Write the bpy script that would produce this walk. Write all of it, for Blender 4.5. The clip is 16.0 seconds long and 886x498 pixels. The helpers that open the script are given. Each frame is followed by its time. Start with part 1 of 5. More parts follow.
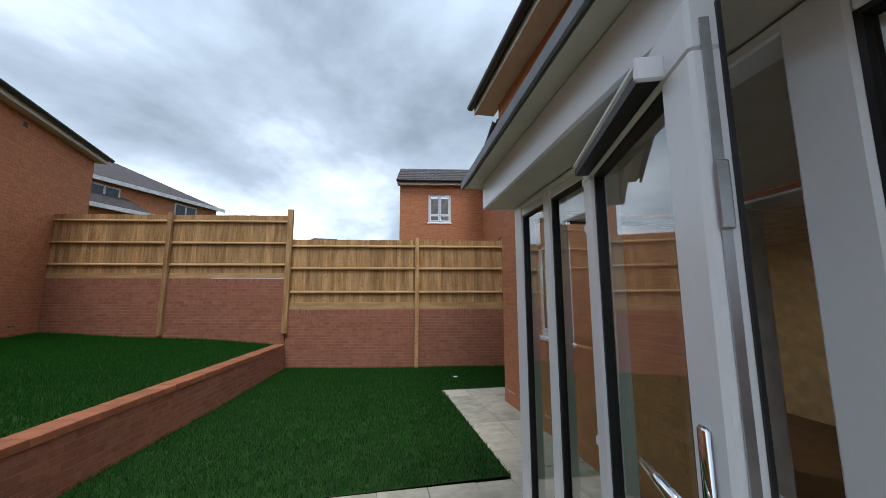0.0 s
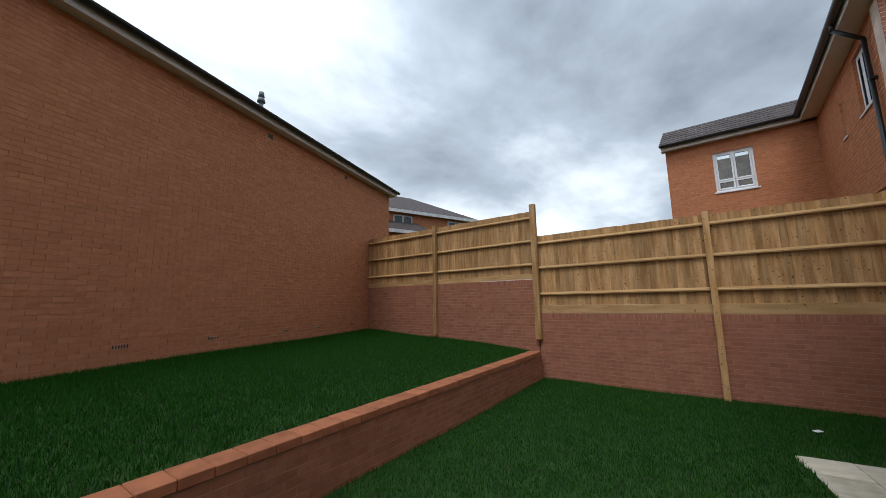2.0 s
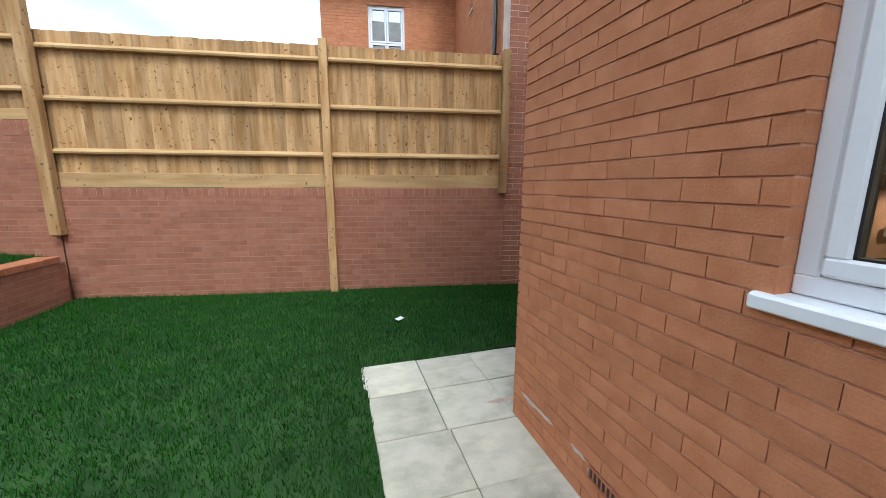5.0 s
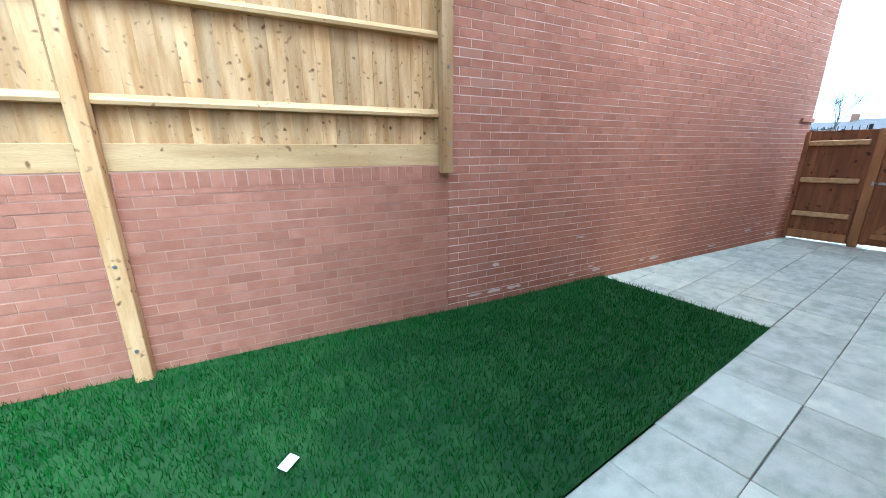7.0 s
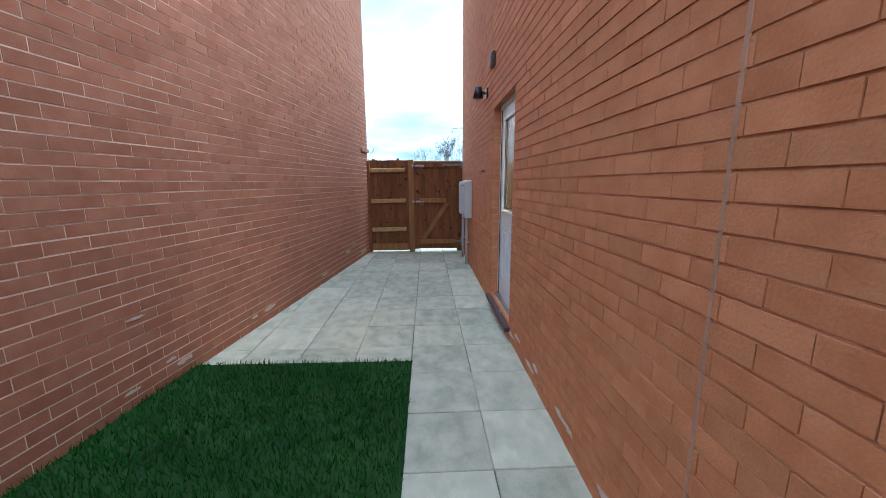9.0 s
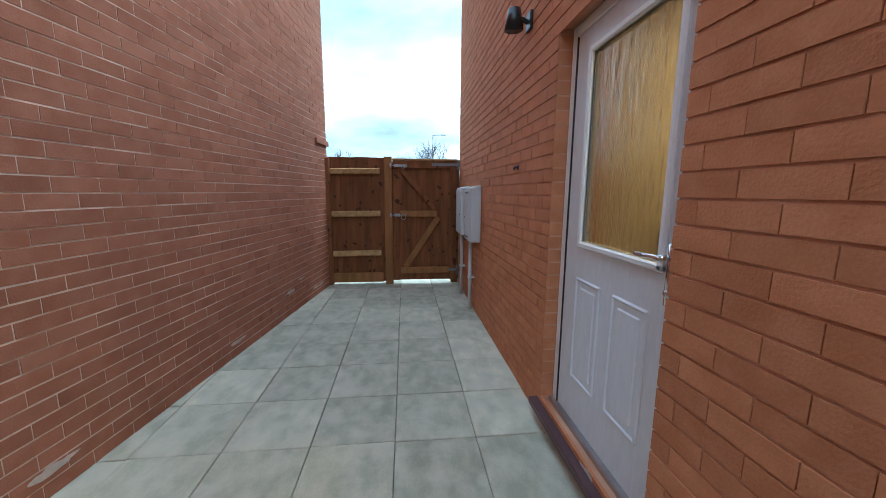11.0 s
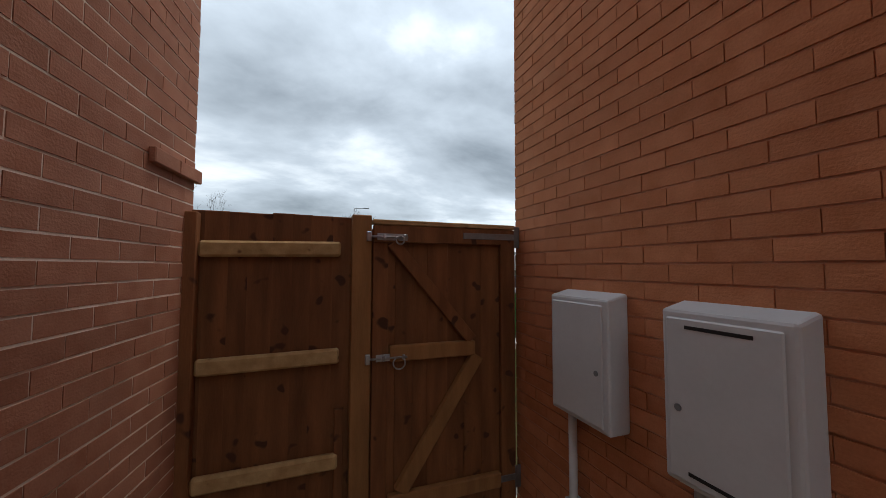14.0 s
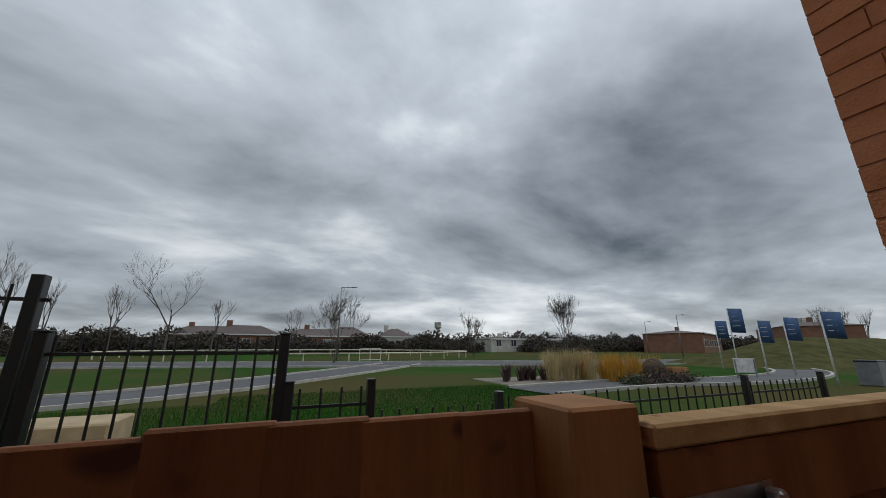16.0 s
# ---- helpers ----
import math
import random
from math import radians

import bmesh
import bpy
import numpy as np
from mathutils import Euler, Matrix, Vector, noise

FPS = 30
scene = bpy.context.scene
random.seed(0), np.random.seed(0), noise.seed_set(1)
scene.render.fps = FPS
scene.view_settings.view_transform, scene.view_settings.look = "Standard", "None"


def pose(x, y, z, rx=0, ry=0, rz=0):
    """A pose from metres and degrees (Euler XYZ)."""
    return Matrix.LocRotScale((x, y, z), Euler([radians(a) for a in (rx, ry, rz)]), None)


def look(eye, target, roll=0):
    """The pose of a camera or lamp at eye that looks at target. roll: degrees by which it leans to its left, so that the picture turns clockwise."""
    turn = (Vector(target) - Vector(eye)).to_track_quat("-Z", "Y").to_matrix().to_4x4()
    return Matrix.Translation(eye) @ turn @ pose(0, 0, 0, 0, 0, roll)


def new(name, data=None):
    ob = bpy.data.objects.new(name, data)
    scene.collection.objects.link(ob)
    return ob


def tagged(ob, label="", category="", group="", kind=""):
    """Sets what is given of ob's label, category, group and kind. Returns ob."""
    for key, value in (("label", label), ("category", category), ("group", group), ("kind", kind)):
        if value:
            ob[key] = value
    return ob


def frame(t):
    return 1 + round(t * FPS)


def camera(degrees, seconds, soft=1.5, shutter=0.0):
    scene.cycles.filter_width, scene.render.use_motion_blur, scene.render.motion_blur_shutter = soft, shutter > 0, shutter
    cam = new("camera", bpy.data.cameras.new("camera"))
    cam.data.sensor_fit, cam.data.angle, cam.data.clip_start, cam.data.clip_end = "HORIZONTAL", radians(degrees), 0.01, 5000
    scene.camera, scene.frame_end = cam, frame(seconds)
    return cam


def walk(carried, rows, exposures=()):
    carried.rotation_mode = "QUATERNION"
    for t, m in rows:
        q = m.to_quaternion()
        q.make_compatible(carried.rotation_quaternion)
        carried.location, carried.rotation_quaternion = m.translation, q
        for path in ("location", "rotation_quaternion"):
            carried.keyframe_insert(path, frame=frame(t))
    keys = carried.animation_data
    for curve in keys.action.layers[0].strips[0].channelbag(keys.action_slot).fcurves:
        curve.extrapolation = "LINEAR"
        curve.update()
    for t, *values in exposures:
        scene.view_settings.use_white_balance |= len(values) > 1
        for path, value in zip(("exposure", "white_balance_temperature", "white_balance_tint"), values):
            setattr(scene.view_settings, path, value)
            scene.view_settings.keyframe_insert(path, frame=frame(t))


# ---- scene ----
cam = camera(102.1, 16.0, soft=0.5)
PATH = [
    (0, (0.675, 1.479, 1.708), (1.063, 3.422, 1.979), -0.1),
    (0.5, (0.702, 1.925, 1.694), (0.988, 3.884, 1.971), -0.5),
    (1, (0.617, 2.2, 1.669), (0.398, 4.165, 1.973), -0.8),
    (1.5, (0.585, 2.46, 1.747), (-0.193, 4.277, 2.054), -1.1),
    (2, (0.711, 2.81, 1.726), (-0.241, 4.545, 2.016), -1.0),
    (2.5, (0.897, 3.353, 1.606), (0.406, 5.281, 1.814), -0.7),
    (3, (1.007, 3.876, 1.626), (1.09, 5.867, 1.796), -0.4),
    (3.5, (1.196, 4.316, 1.623), (1.677, 6.251, 1.783), -0.0),
    (4, (1.444, 4.731, 1.59), (2.096, 6.618, 1.711), -0.1),
    (4.5, (1.685, 5.082, 1.501), (2.319, 6.976, 1.403), -0.1),
    (4.7, (1.775, 5.251, 1.464), (2.339, 7.153, 1.214), -0.2),
    (6.8, (2.196, 7.393, 1.603), (3.069, 9.108, 1.059), -0.6),
    (7, (2.309, 7.556, 1.547), (3.394, 9.152, 1.021), -0.3),
    (7.5, (2.594, 7.761, 1.398), (4.109, 8.996, 0.969), -0.7),
    (8, (2.86, 7.984, 1.411), (4.701, 8.639, 0.983), -0.8),
    (8.5, (3.199, 8.117, 1.394), (5.156, 8.194, 0.992), -0.7),
    (8.7, (3.4, 8.157, 1.399), (5.361, 8.12, 1.01), -0.7),
    (10.8, (5.552, 8.226, 1.36), (7.518, 8.041, 1.043), 0.3),
    (11, (5.761, 8.253, 1.359), (7.726, 8.042, 1.047), 0.4),
    (11.5, (6.311, 8.319, 1.394), (8.276, 8.058, 1.134), 0.3),
    (12, (6.861, 8.431, 1.426), (8.827, 8.145, 1.194), 0.3),
    (12.5, (7.399, 8.543, 1.437), (9.354, 8.165, 1.255), 0.3),
    (13, (7.926, 8.622, 1.487), (9.873, 8.174, 1.396), 0.1),
    (13.5, (8.418, 8.726, 1.507), (10.337, 8.162, 1.52), 0.3),
    (14, (8.924, 8.738, 1.553), (10.805, 8.067, 1.655), 0.2),
    (14.5, (9.375, 8.743, 1.591), (11.223, 7.989, 1.727), 0.3),
    (15, (9.864, 8.748, 1.667), (11.637, 7.877, 1.982), -0.6),
    (15.5, (10.302, 8.744, 1.822), (12.049, 7.900, 2.294), -0.1),
    (16, (10.66, 8.842, 1.924), (12.446, 8.121, 2.453), -0.1),
]
walk(cam, [(t, look(eye, target, roll)) for t, eye, target, roll in PATH],
     [(0, 0.1, 5800, 7), (1, 0.0, 5900, 8), (2, -0.05, 6100, 8), (3, 0.0, 6200, 8), (4.0, 0.25, 6000, 7), (4.7, 0.8, 5800, 5), (6.8, 2.25, 4450, -8), (7.5, 2.4, 4550, -8), (8.5, 1.9, 4800, -6), (10.8, 1.4, 4950, -6),
      (11.5, 1.3, 4950, -6), (12.5, 1.3, 5300, 0), (13.5, 0.2, 6100, 6), (14.5, 0.2, 6400, 8), (15.0, -0.1, 6500, 9), (15.5, -0.45, 6500, 9), (16, -0.45, 6500, 9)])

# ---------------- light ----------------
world = bpy.data.worlds.new("overcast_sky")
scene.world = world
world.use_nodes = True
wn, wl = world.node_tree.nodes, world.node_tree.links
wn.clear()


def wnode(kind, **kw):
    n = wn.new(kind)
    for k, v in kw.items():
        n.inputs[k].default_value = v
    return n


sky = wn.new("ShaderNodeTexSky")
sky.sky_type, sky.sun_disc = "NISHITA", False
sky.sun_elevation, sky.sun_rotation = radians(60), radians(177)
tc = wn.new("ShaderNodeTexCoord")
sep = wn.new("ShaderNodeSeparateXYZ")
wl.new(tc.outputs["Generated"], sep.inputs[0])
up = wn.new("ShaderNodeMath"); up.operation = "MAXIMUM"; up.inputs[1].default_value = 0.0
wl.new(sep.outputs["Z"], up.inputs[0])
den = wn.new("ShaderNodeMath"); den.operation = "ADD"; den.inputs[1].default_value = 0.2
wl.new(up.outputs[0], den.inputs[0])
comb = wn.new("ShaderNodeCombineXYZ")
for ax in "XY":
    d = wn.new("ShaderNodeMath"); d.operation = "DIVIDE"
    wl.new(sep.outputs[ax], d.inputs[0]); wl.new(den.outputs[0], d.inputs[1])
    wl.new(d.outputs[0], comb.inputs[ax])
mapn = wn.new("ShaderNodeMapping")
mapn.inputs["Rotation"].default_value = (0, 0, radians(35))
mapn.inputs["Scale"].default_value = (1.0, 0.78, 1.0)
mapn.inputs["Location"].default_value = (3.1, 1.7, 0.4)
wl.new(comb.outputs[0], mapn.inputs[0])
cloud = wnode("ShaderNodeTexNoise", Scale=1.0, Detail=9.0, Roughness=0.54, Distortion=0.2)
wl.new(mapn.outputs[0], cloud.inputs["Vector"])
big = wnode("ShaderNodeTexNoise", Scale=0.45, Detail=3.0, Roughness=0.5)
wl.new(mapn.outputs[0], big.inputs["Vector"])
summ = wn.new("ShaderNodeMath"); summ.operation = "MULTIPLY_ADD"; summ.inputs[1].default_value = 0.45
wl.new(big.outputs[0], summ.inputs[0]); wl.new(cloud.outputs[0], summ.inputs[2])
ramp = wn.new("ShaderNodeValToRGB")
ramp.color_ramp.elements[0].position, ramp.color_ramp.elements[0].color = 0.44, (0.085, 0.10, 0.115, 1)
ramp.color_ramp.elements[1].position, ramp.color_ramp.elements[1].color = 0.90, (0.88, 0.91, 0.93, 1)
mid = ramp.color_ramp.elements.new(0.71); mid.color = (0.41, 0.45, 0.495, 1)
wl.new(summ.outputs[0], ramp.inputs[0])
mix = wn.new("ShaderNodeMix"); mix.data_type = "RGBA"; mix.inputs[0].default_value = 0.92
sk = wn.new("ShaderNodeMix"); sk.data_type = "RGBA"; sk.blend_type = "MULTIPLY"; sk.inputs[0].default_value = 1.0
sk.inputs[7].default_value = (0.10, 0.10, 0.10, 1)
wl.new(sky.outputs[0], sk.inputs[6])
wl.new(sk.outputs[2], mix.inputs[6]); wl.new(ramp.outputs[0], mix.inputs[7])
bg = wn.new("ShaderNodeBackground")
# an overcast sky is about three times as bright overhead as at the horizon
zen = wn.new("ShaderNodeMapRange"); zen.interpolation_type = "SMOOTHSTEP"
zen.inputs["From Min"].default_value, zen.inputs["From Max"].default_value = 0.25, 1.0
zen.inputs["To Min"].default_value, zen.inputs["To Max"].default_value = 1.42, 2.35
wl.new(up.outputs[0], zen.inputs["Value"]); wl.new(zen.outputs[0], bg.inputs["Strength"])
wl.new(mix.outputs[2], bg.inputs["Color"])
wout = wn.new("ShaderNodeOutputWorld")
wl.new(bg.outputs[0], wout.inputs[0])

sun = new("sun", bpy.data.lights.new("sun", "SUN"))
sun.data.energy, sun.data.angle, sun.data.color = 1.5, radians(25), (1.0, 0.95, 0.88)
sun.matrix_world = look((0, 0, 20), (-0.3, 5.6, 10.3))


def lamp(name, x, y, z, watts, size, colour):
    lo = new(name, bpy.data.lights.new(name, "AREA"))
    lo.data.energy, lo.data.size, lo.data.color = watts, size, colour
    lo.matrix_world = pose(x, y, z)
    return lo


# ---------------- materials ----------------
def material(name, colour, rough=0.6, metal=0.0, vary=0.15, scale=6.0, bump=0.2, fine=60.0, colour2=None, rnd=0.0, stretch=(1, 1, 1), spec=0.5,
             stain=None, stain_scale=1.2, stain_lo=0.55, stain_hi=0.75, stain_detail=6):
    """Principled paint with two scales of variation, grain relief and random shade piece by piece."""
    m = bpy.data.materials.new(name)
    m.use_nodes = True
    n, l = m.node_tree.nodes, m.node_tree.links
    b = n["Principled BSDF"]
    b.inputs["Roughness"].default_value, b.inputs["Metallic"].default_value = rough, metal
    b.inputs["Specular IOR Level"].default_value = spec
    co = n.new("ShaderNodeTexCoord")
    mp = n.new("ShaderNodeMapping"); mp.inputs["Scale"].default_value = stretch
    l.new(co.outputs["Object"], mp.inputs[0])
    oi = n.new("ShaderNodeObjectInfo"); ge = n.new("ShaderNodeNewGeometry")
    ad = n.new("ShaderNodeMath"); ad.operation = "ADD"
    l.new(oi.outputs["Random"], ad.inputs[0]); l.new(ge.outputs["Random Per Island"], ad.inputs[1])
    fr = n.new("ShaderNodeMath"); fr.operation = "FRACT"
    l.new(ad.outputs[0], fr.inputs[0])
    n1 = n.new("ShaderNodeTexNoise"); n1.inputs["Scale"].default_value = scale; n1.inputs["Detail"].default_value = 4
    n1.noise_dimensions = "4D"
    n2 = n.new("ShaderNodeTexNoise"); n2.inputs["Scale"].default_value = fine; n2.inputs["Detail"].default_value = 3
    for q in (n1, n2):
        l.new(mp.outputs[0], q.inputs["Vector"])
    wv = n.new("ShaderNodeMath"); wv.operation = "MULTIPLY"; wv.inputs[1].default_value = 23.0
    l.new(fr.outputs[0], wv.inputs[0])
    l.new(wv.outputs[0], n1.inputs["W"])
    r = n.new("ShaderNodeValToRGB")
    c2 = colour2 or tuple(c * 0.72 for c in colour)
    r.color_ramp.elements[0].position, r.color_ramp.elements[1].position = 0.36, 0.66
    r.color_ramp.elements[0].color, r.color_ramp.elements[1].color = (*c2, 1), (*colour, 1)
    l.new(n1.outputs["Fac"], r.inputs[0])
    hs = n.new("ShaderNodeHueSaturation")
    l.new(r.outputs[0], hs.inputs["Color"])
    v = n.new("ShaderNodeMath"); v.operation = "MULTIPLY_ADD"; v.inputs[1].default_value = rnd; v.inputs[2].default_value = 1 - rnd / 2 - vary / 2
    l.new(fr.outputs[0], v.inputs[0])
    v2 = n.new("ShaderNodeMath"); v2.operation = "MULTIPLY_ADD"; v2.inputs[1].default_value = vary
    l.new(n2.outputs["Fac"], v2.inputs[0]); l.new(v.outputs[0], v2.inputs[2])
    l.new(v2.outputs[0], hs.inputs["Value"])
    colour_out = hs.outputs[0]
    if stain:
        n3 = n.new("ShaderNodeTexNoise"); n3.inputs["Scale"].default_value = stain_scale; n3.inputs["Detail"].default_value = stain_detail; n3.noise_dimensions = "4D"; l.new(wv.outputs[0], n3.inputs["W"])
        l.new(co.outputs["Object"], n3.inputs["Vector"])
        r3 = n.new("ShaderNodeMapRange"); r3.inputs["From Min"].default_value = stain_lo; r3.inputs["From Max"].default_value = stain_hi
        l.new(n3.outputs["Fac"], r3.inputs["Value"])
        mx = n.new("ShaderNodeMix"); mx.data_type = "RGBA"; mx.inputs[7].default_value = (*stain, 1)
        l.new(r3.outputs[0], mx.inputs[0]); l.new(colour_out, mx.inputs[6])
        colour_out = mx.outputs[2]
    l.new(colour_out, b.inputs["Base Color"])
    if bump:
        bp = n.new("ShaderNodeBump"); bp.inputs["Strength"].default_value = bump; bp.inputs["Distance"].default_value = 0.003
        l.new(n2.outputs["Fac"], bp.inputs["Height"]); l.new(bp.outputs[0], b.inputs["Normal"])
    return m


def glass(name, colour=(1, 1, 1), rough=0.0, bump=0.0):
    m = bpy.data.materials.new(name)
    m.use_nodes = True
    n, l = m.node_tree.nodes, m.node_tree.links
    b = n["Principled BSDF"]
    b.inputs["Base Color"].default_value = (*colour, 1)
    b.inputs["Transmission Weight"].default_value, b.inputs["Roughness"].default_value, b.inputs["IOR"].default_value = 1, rough, 1.65 if not rough else 1.5
    if bump:
        t = n.new("ShaderNodeTexNoise"); t.inputs["Scale"].default_value = 35; t.inputs["Detail"].default_value = 1
        co = n.new("ShaderNodeTexCoord"); mp = n.new("ShaderNodeMapping"); mp.inputs["Scale"].default_value = (1, 1, 0.25)
        l.new(co.outputs["Object"], mp.inputs[0]); l.new(mp.outputs[0], t.inputs["Vector"])
        bp = n.new("ShaderNodeBump"); bp.inputs["Strength"].default_value = bump; bp.inputs["Distance"].default_value = 0.01
        l.new(t.outputs["Fac"], bp.inputs["Height"]); l.new(bp.outputs[0], b.inputs["Normal"])
    return m


BRICK = material("orange_brick", (0.55, 0.235, 0.118), 0.85, vary=0.3, scale=9, bump=0.9, fine=110, colour2=(0.46, 0.18, 0.082), rnd=0.16, spec=0.2,
                 stain=(0.56, 0.27, 0.15), stain_scale=0.9, stain_lo=0.60, stain_hi=0.85)
MORTAR = material("brick_mortar", (0.62, 0.36, 0.25), 0.9, vary=0.3, scale=5, bump=0.6, fine=120, colour2=(0.46, 0.22, 0.13), spec=0.1)
BRICK_RED = material("red_brick", (0.37, 0.16, 0.10), 0.85, vary=0.3, scale=9, bump=0.8, fine=110, colour2=(0.30, 0.12, 0.07), rnd=0.22, spec=0.2,
                     stain=(0.40, 0.205, 0.14), stain_scale=0.8, stain_lo=0.56, stain_hi=0.82)
MORTAR_RED = material("red_mortar", (0.48, 0.275, 0.195), 0.9, vary=0.3, scale=5, bump=0.6, fine=120, spec=0.1)
MORTAR_PALE = material("pale_mortar", (0.82, 0.66, 0.56), 0.9, vary=0.3, scale=5, bump=0.6, fine=120, spec=0.1)
COPING = material("coping_brick", (0.42, 0.16, 0.08), 0.8, vary=0.25, scale=7, bump=0.4, rnd=0.2, spec=0.2)
SALT = material("lime_bloom", (0.72, 0.60, 0.53), 0.9, vary=0.3, scale=12, bump=0.4)
SOFTWOOD = material("treated_softwood", (0.54, 0.34, 0.165), 0.75, vary=0.3, scale=3, bump=0.4, fine=45, colour2=(0.35, 0.185, 0.065), rnd=0.5, stretch=(5, 5, 0.6), spec=0.25,
                    stain=(0.13, 0.06, 0.025), stain_scale=28, stain_lo=0.655, stain_hi=0.80, stain_detail=0.5)
RAILWOOD = material("sawn_rail_wood", (0.55, 0.36, 0.17), 0.75, vary=0.3, scale=3, bump=0.4, fine=45, colour2=(0.40, 0.24, 0.10), rnd=0.2, stretch=(0.6, 5, 5), spec=0.25,
                    stain=(0.18, 0.09, 0.04), stain_scale=22, stain_lo=0.68, stain_hi=0.78, stain_detail=1)
GATEWOOD = material("brown_stained_wood", (0.24, 0.095, 0.035), 0.7, vary=0.35, scale=3, bump=0.4, fine=45, colour2=(0.15, 0.055, 0.02), rnd=0.3, stretch=(5, 5, 0.6), spec=0.3,
                    stain=(0.07, 0.025, 0.012), stain_scale=11, stain_lo=0.65, stain_hi=0.70, stain_detail=1)
GATEPOST = material("lighter_post_wood", (0.36, 0.17, 0.06), 0.7, vary=0.3, scale=3, bump=0.3, fine=45, rnd=0.1, stretch=(5, 5, 0.6), spec=0.3)
SLAB = material("concrete_slab", (0.56, 0.515, 0.40), 0.75, vary=0.25, scale=6.5, bump=0.4, fine=70, colour2=(0.40, 0.375, 0.285), rnd=0.4, spec=0.3, stretch=(1, 1.6, 1),
                stain=(0.56, 0.52, 0.42), stain_scale=6, stain_lo=0.47, stain_hi=0.72)
JOINT = material("dirty_joint_sand", (0.2, 0.18, 0.145), 0.95, vary=0.4, scale=10, bump=0.5)
SOIL = material("turf_soil", (0.035, 0.075, 0.02), 0.95, vary=0.4, scale=4, bump=0.6, fine=80, colour2=(0.02, 0.045, 0.014), spec=0.1)
GRASS = material("lawn_grass", (0.024, 0.105, 0.008), 0.7, vary=0.25, scale=1.6, bump=0, colour2=(0.011, 0.055, 0.004), rnd=0.5, spec=0.08)
UPVC = material("white_plastic", (0.86, 0.87, 0.89), 0.3, vary=0.05, scale=3, bump=0.02, colour2=(0.82, 0.83, 0.86))
GASKET = material("black_gasket", (0.015, 0.015, 0.017), 0.5, vary=0.2, bump=0.05)
BLACKPLASTIC = material("black_gutter_plastic", (0.02, 0.021, 0.024), 0.35, vary=0.2, bump=0.05)
IRON = material("black_painted_steel", (0.012, 0.012, 0.014), 0.4, vary=0.3, bump=0.1)
CREAM = material("cream_fascia_paint", (0.62, 0.59, 0.52), 0.5, vary=0.1, bump=0.05, colour2=(0.56, 0.53, 0.46))
TILE = material("grey_brown_roof_tile", (0.10, 0.078, 0.075), 0.8, vary=0.3, scale=5, bump=0.4, rnd=0.35, colour2=(0.065, 0.052, 0.052))
LEADGREY = material("grey_roof_trim", (0.20, 0.21, 0.22), 0.5, vary=0.2, bump=0.1)
STEEL = material("zinc_steel", (0.55, 0.56, 0.58), 0.35, metal=1.0, vary=0.25, bump=0.1, colour2=(0.4, 0.41, 0.43))
GALV = material("dull_galvanised_steel", (0.30, 0.31, 0.32), 0.5, metal=0.8, vary=0.3, bump=0.2)
CHROME = material("chrome", (0.8, 0.8, 0.82), 0.08, metal=1.0, vary=0.02, bump=0)
BOXGREY = material("pale_grey_meter_plastic", (0.62, 0.63, 0.64), 0.45, vary=0.08, scale=4, bump=0.05, colour2=(0.57, 0.58, 0.59))
DOORPAINT = material("white_door_skin", (0.74, 0.75, 0.80), 0.4, vary=0.08, scale=20, bump=0.12, fine=160, stretch=(3, 3, 0.6), colour2=(0.69, 0.70, 0.75))
STEPSTONE = material("plum_threshold_tile", (0.10, 0.05, 0.055), 0.45, vary=0.3, bump=0.15)
GLASS = glass("clear_glass", (0.93, 0.96, 0.95))
FROST = glass("obscured_glass", (0.9, 0.82, 0.62), 0.22, 0.35)
PLASTER = material("cream_plaster", (0.66, 0.58, 0.44), 0.8, vary=0.08, bump=0.05)
CEILWHITE = material("white_ceiling_paint", (0.78, 0.76, 0.72), 0.9, vary=0.04, bump=0.04)
FLOORWOOD = material("dark_floor_vinyl", (0.16, 0.11, 0.08), 0.45, vary=0.2, bump=0.1)
CABINET = material("walnut_cabinet_front", (0.26, 0.165, 0.085), 0.4, vary=0.25, scale=4, bump=0.1, stretch=(6, 6, 0.7))
CABINET_PALE = material("cream_cabinet_front", (0.55, 0.47, 0.35), 0.35, vary=0.1, bump=0.03)
WORKTOP = material("dark_worktop", (0.03, 0.028, 0.026), 0.25, vary=0.5, bump=0.05, fine=200)
HOBBLACK = material("black_hob_enamel", (0.01, 0.01, 0.011), 0.25, vary=0.2, bump=0.05)


# ---------------- mesh helpers ----------------
def box(bm, x0, x1, y0, y1, z0, z1, bevel=0.0, seg=1):
    m = Matrix.Translation(((x0 + x1) / 2, (y0 + y1) / 2, (z0 + z1) / 2)) @ Matrix.Diagonal((abs(x1 - x0), abs(y1 - y0), abs(z1 - z0), 1))
    vs = bmesh.ops.create_cube(bm, size=1, matrix=m)["verts"]
    if bevel:
        es = list({e for v in vs for e in v.link_edges})
        bmesh.ops.bevel(bm, geom=es, offset=bevel, segments=seg, affect="EDGES", profile=0.5)
    return bm


def bx(*a, **k):
    return box(bmesh.new(), *a, **k)


def rod(bm, p, q, r, seg=12, r2=None):
    p, q = Vector(p), Vector(q)
    d = q - p
    m = Matrix.Translation((p + q) / 2) @ d.to_track_quat("Z", "Y").to_matrix().to_4x4()
    bmesh.ops.create_cone(bm, cap_ends=True, segments=seg, radius1=r, radius2=r if r2 is None else r2, depth=d.length, matrix=m)
    return bm


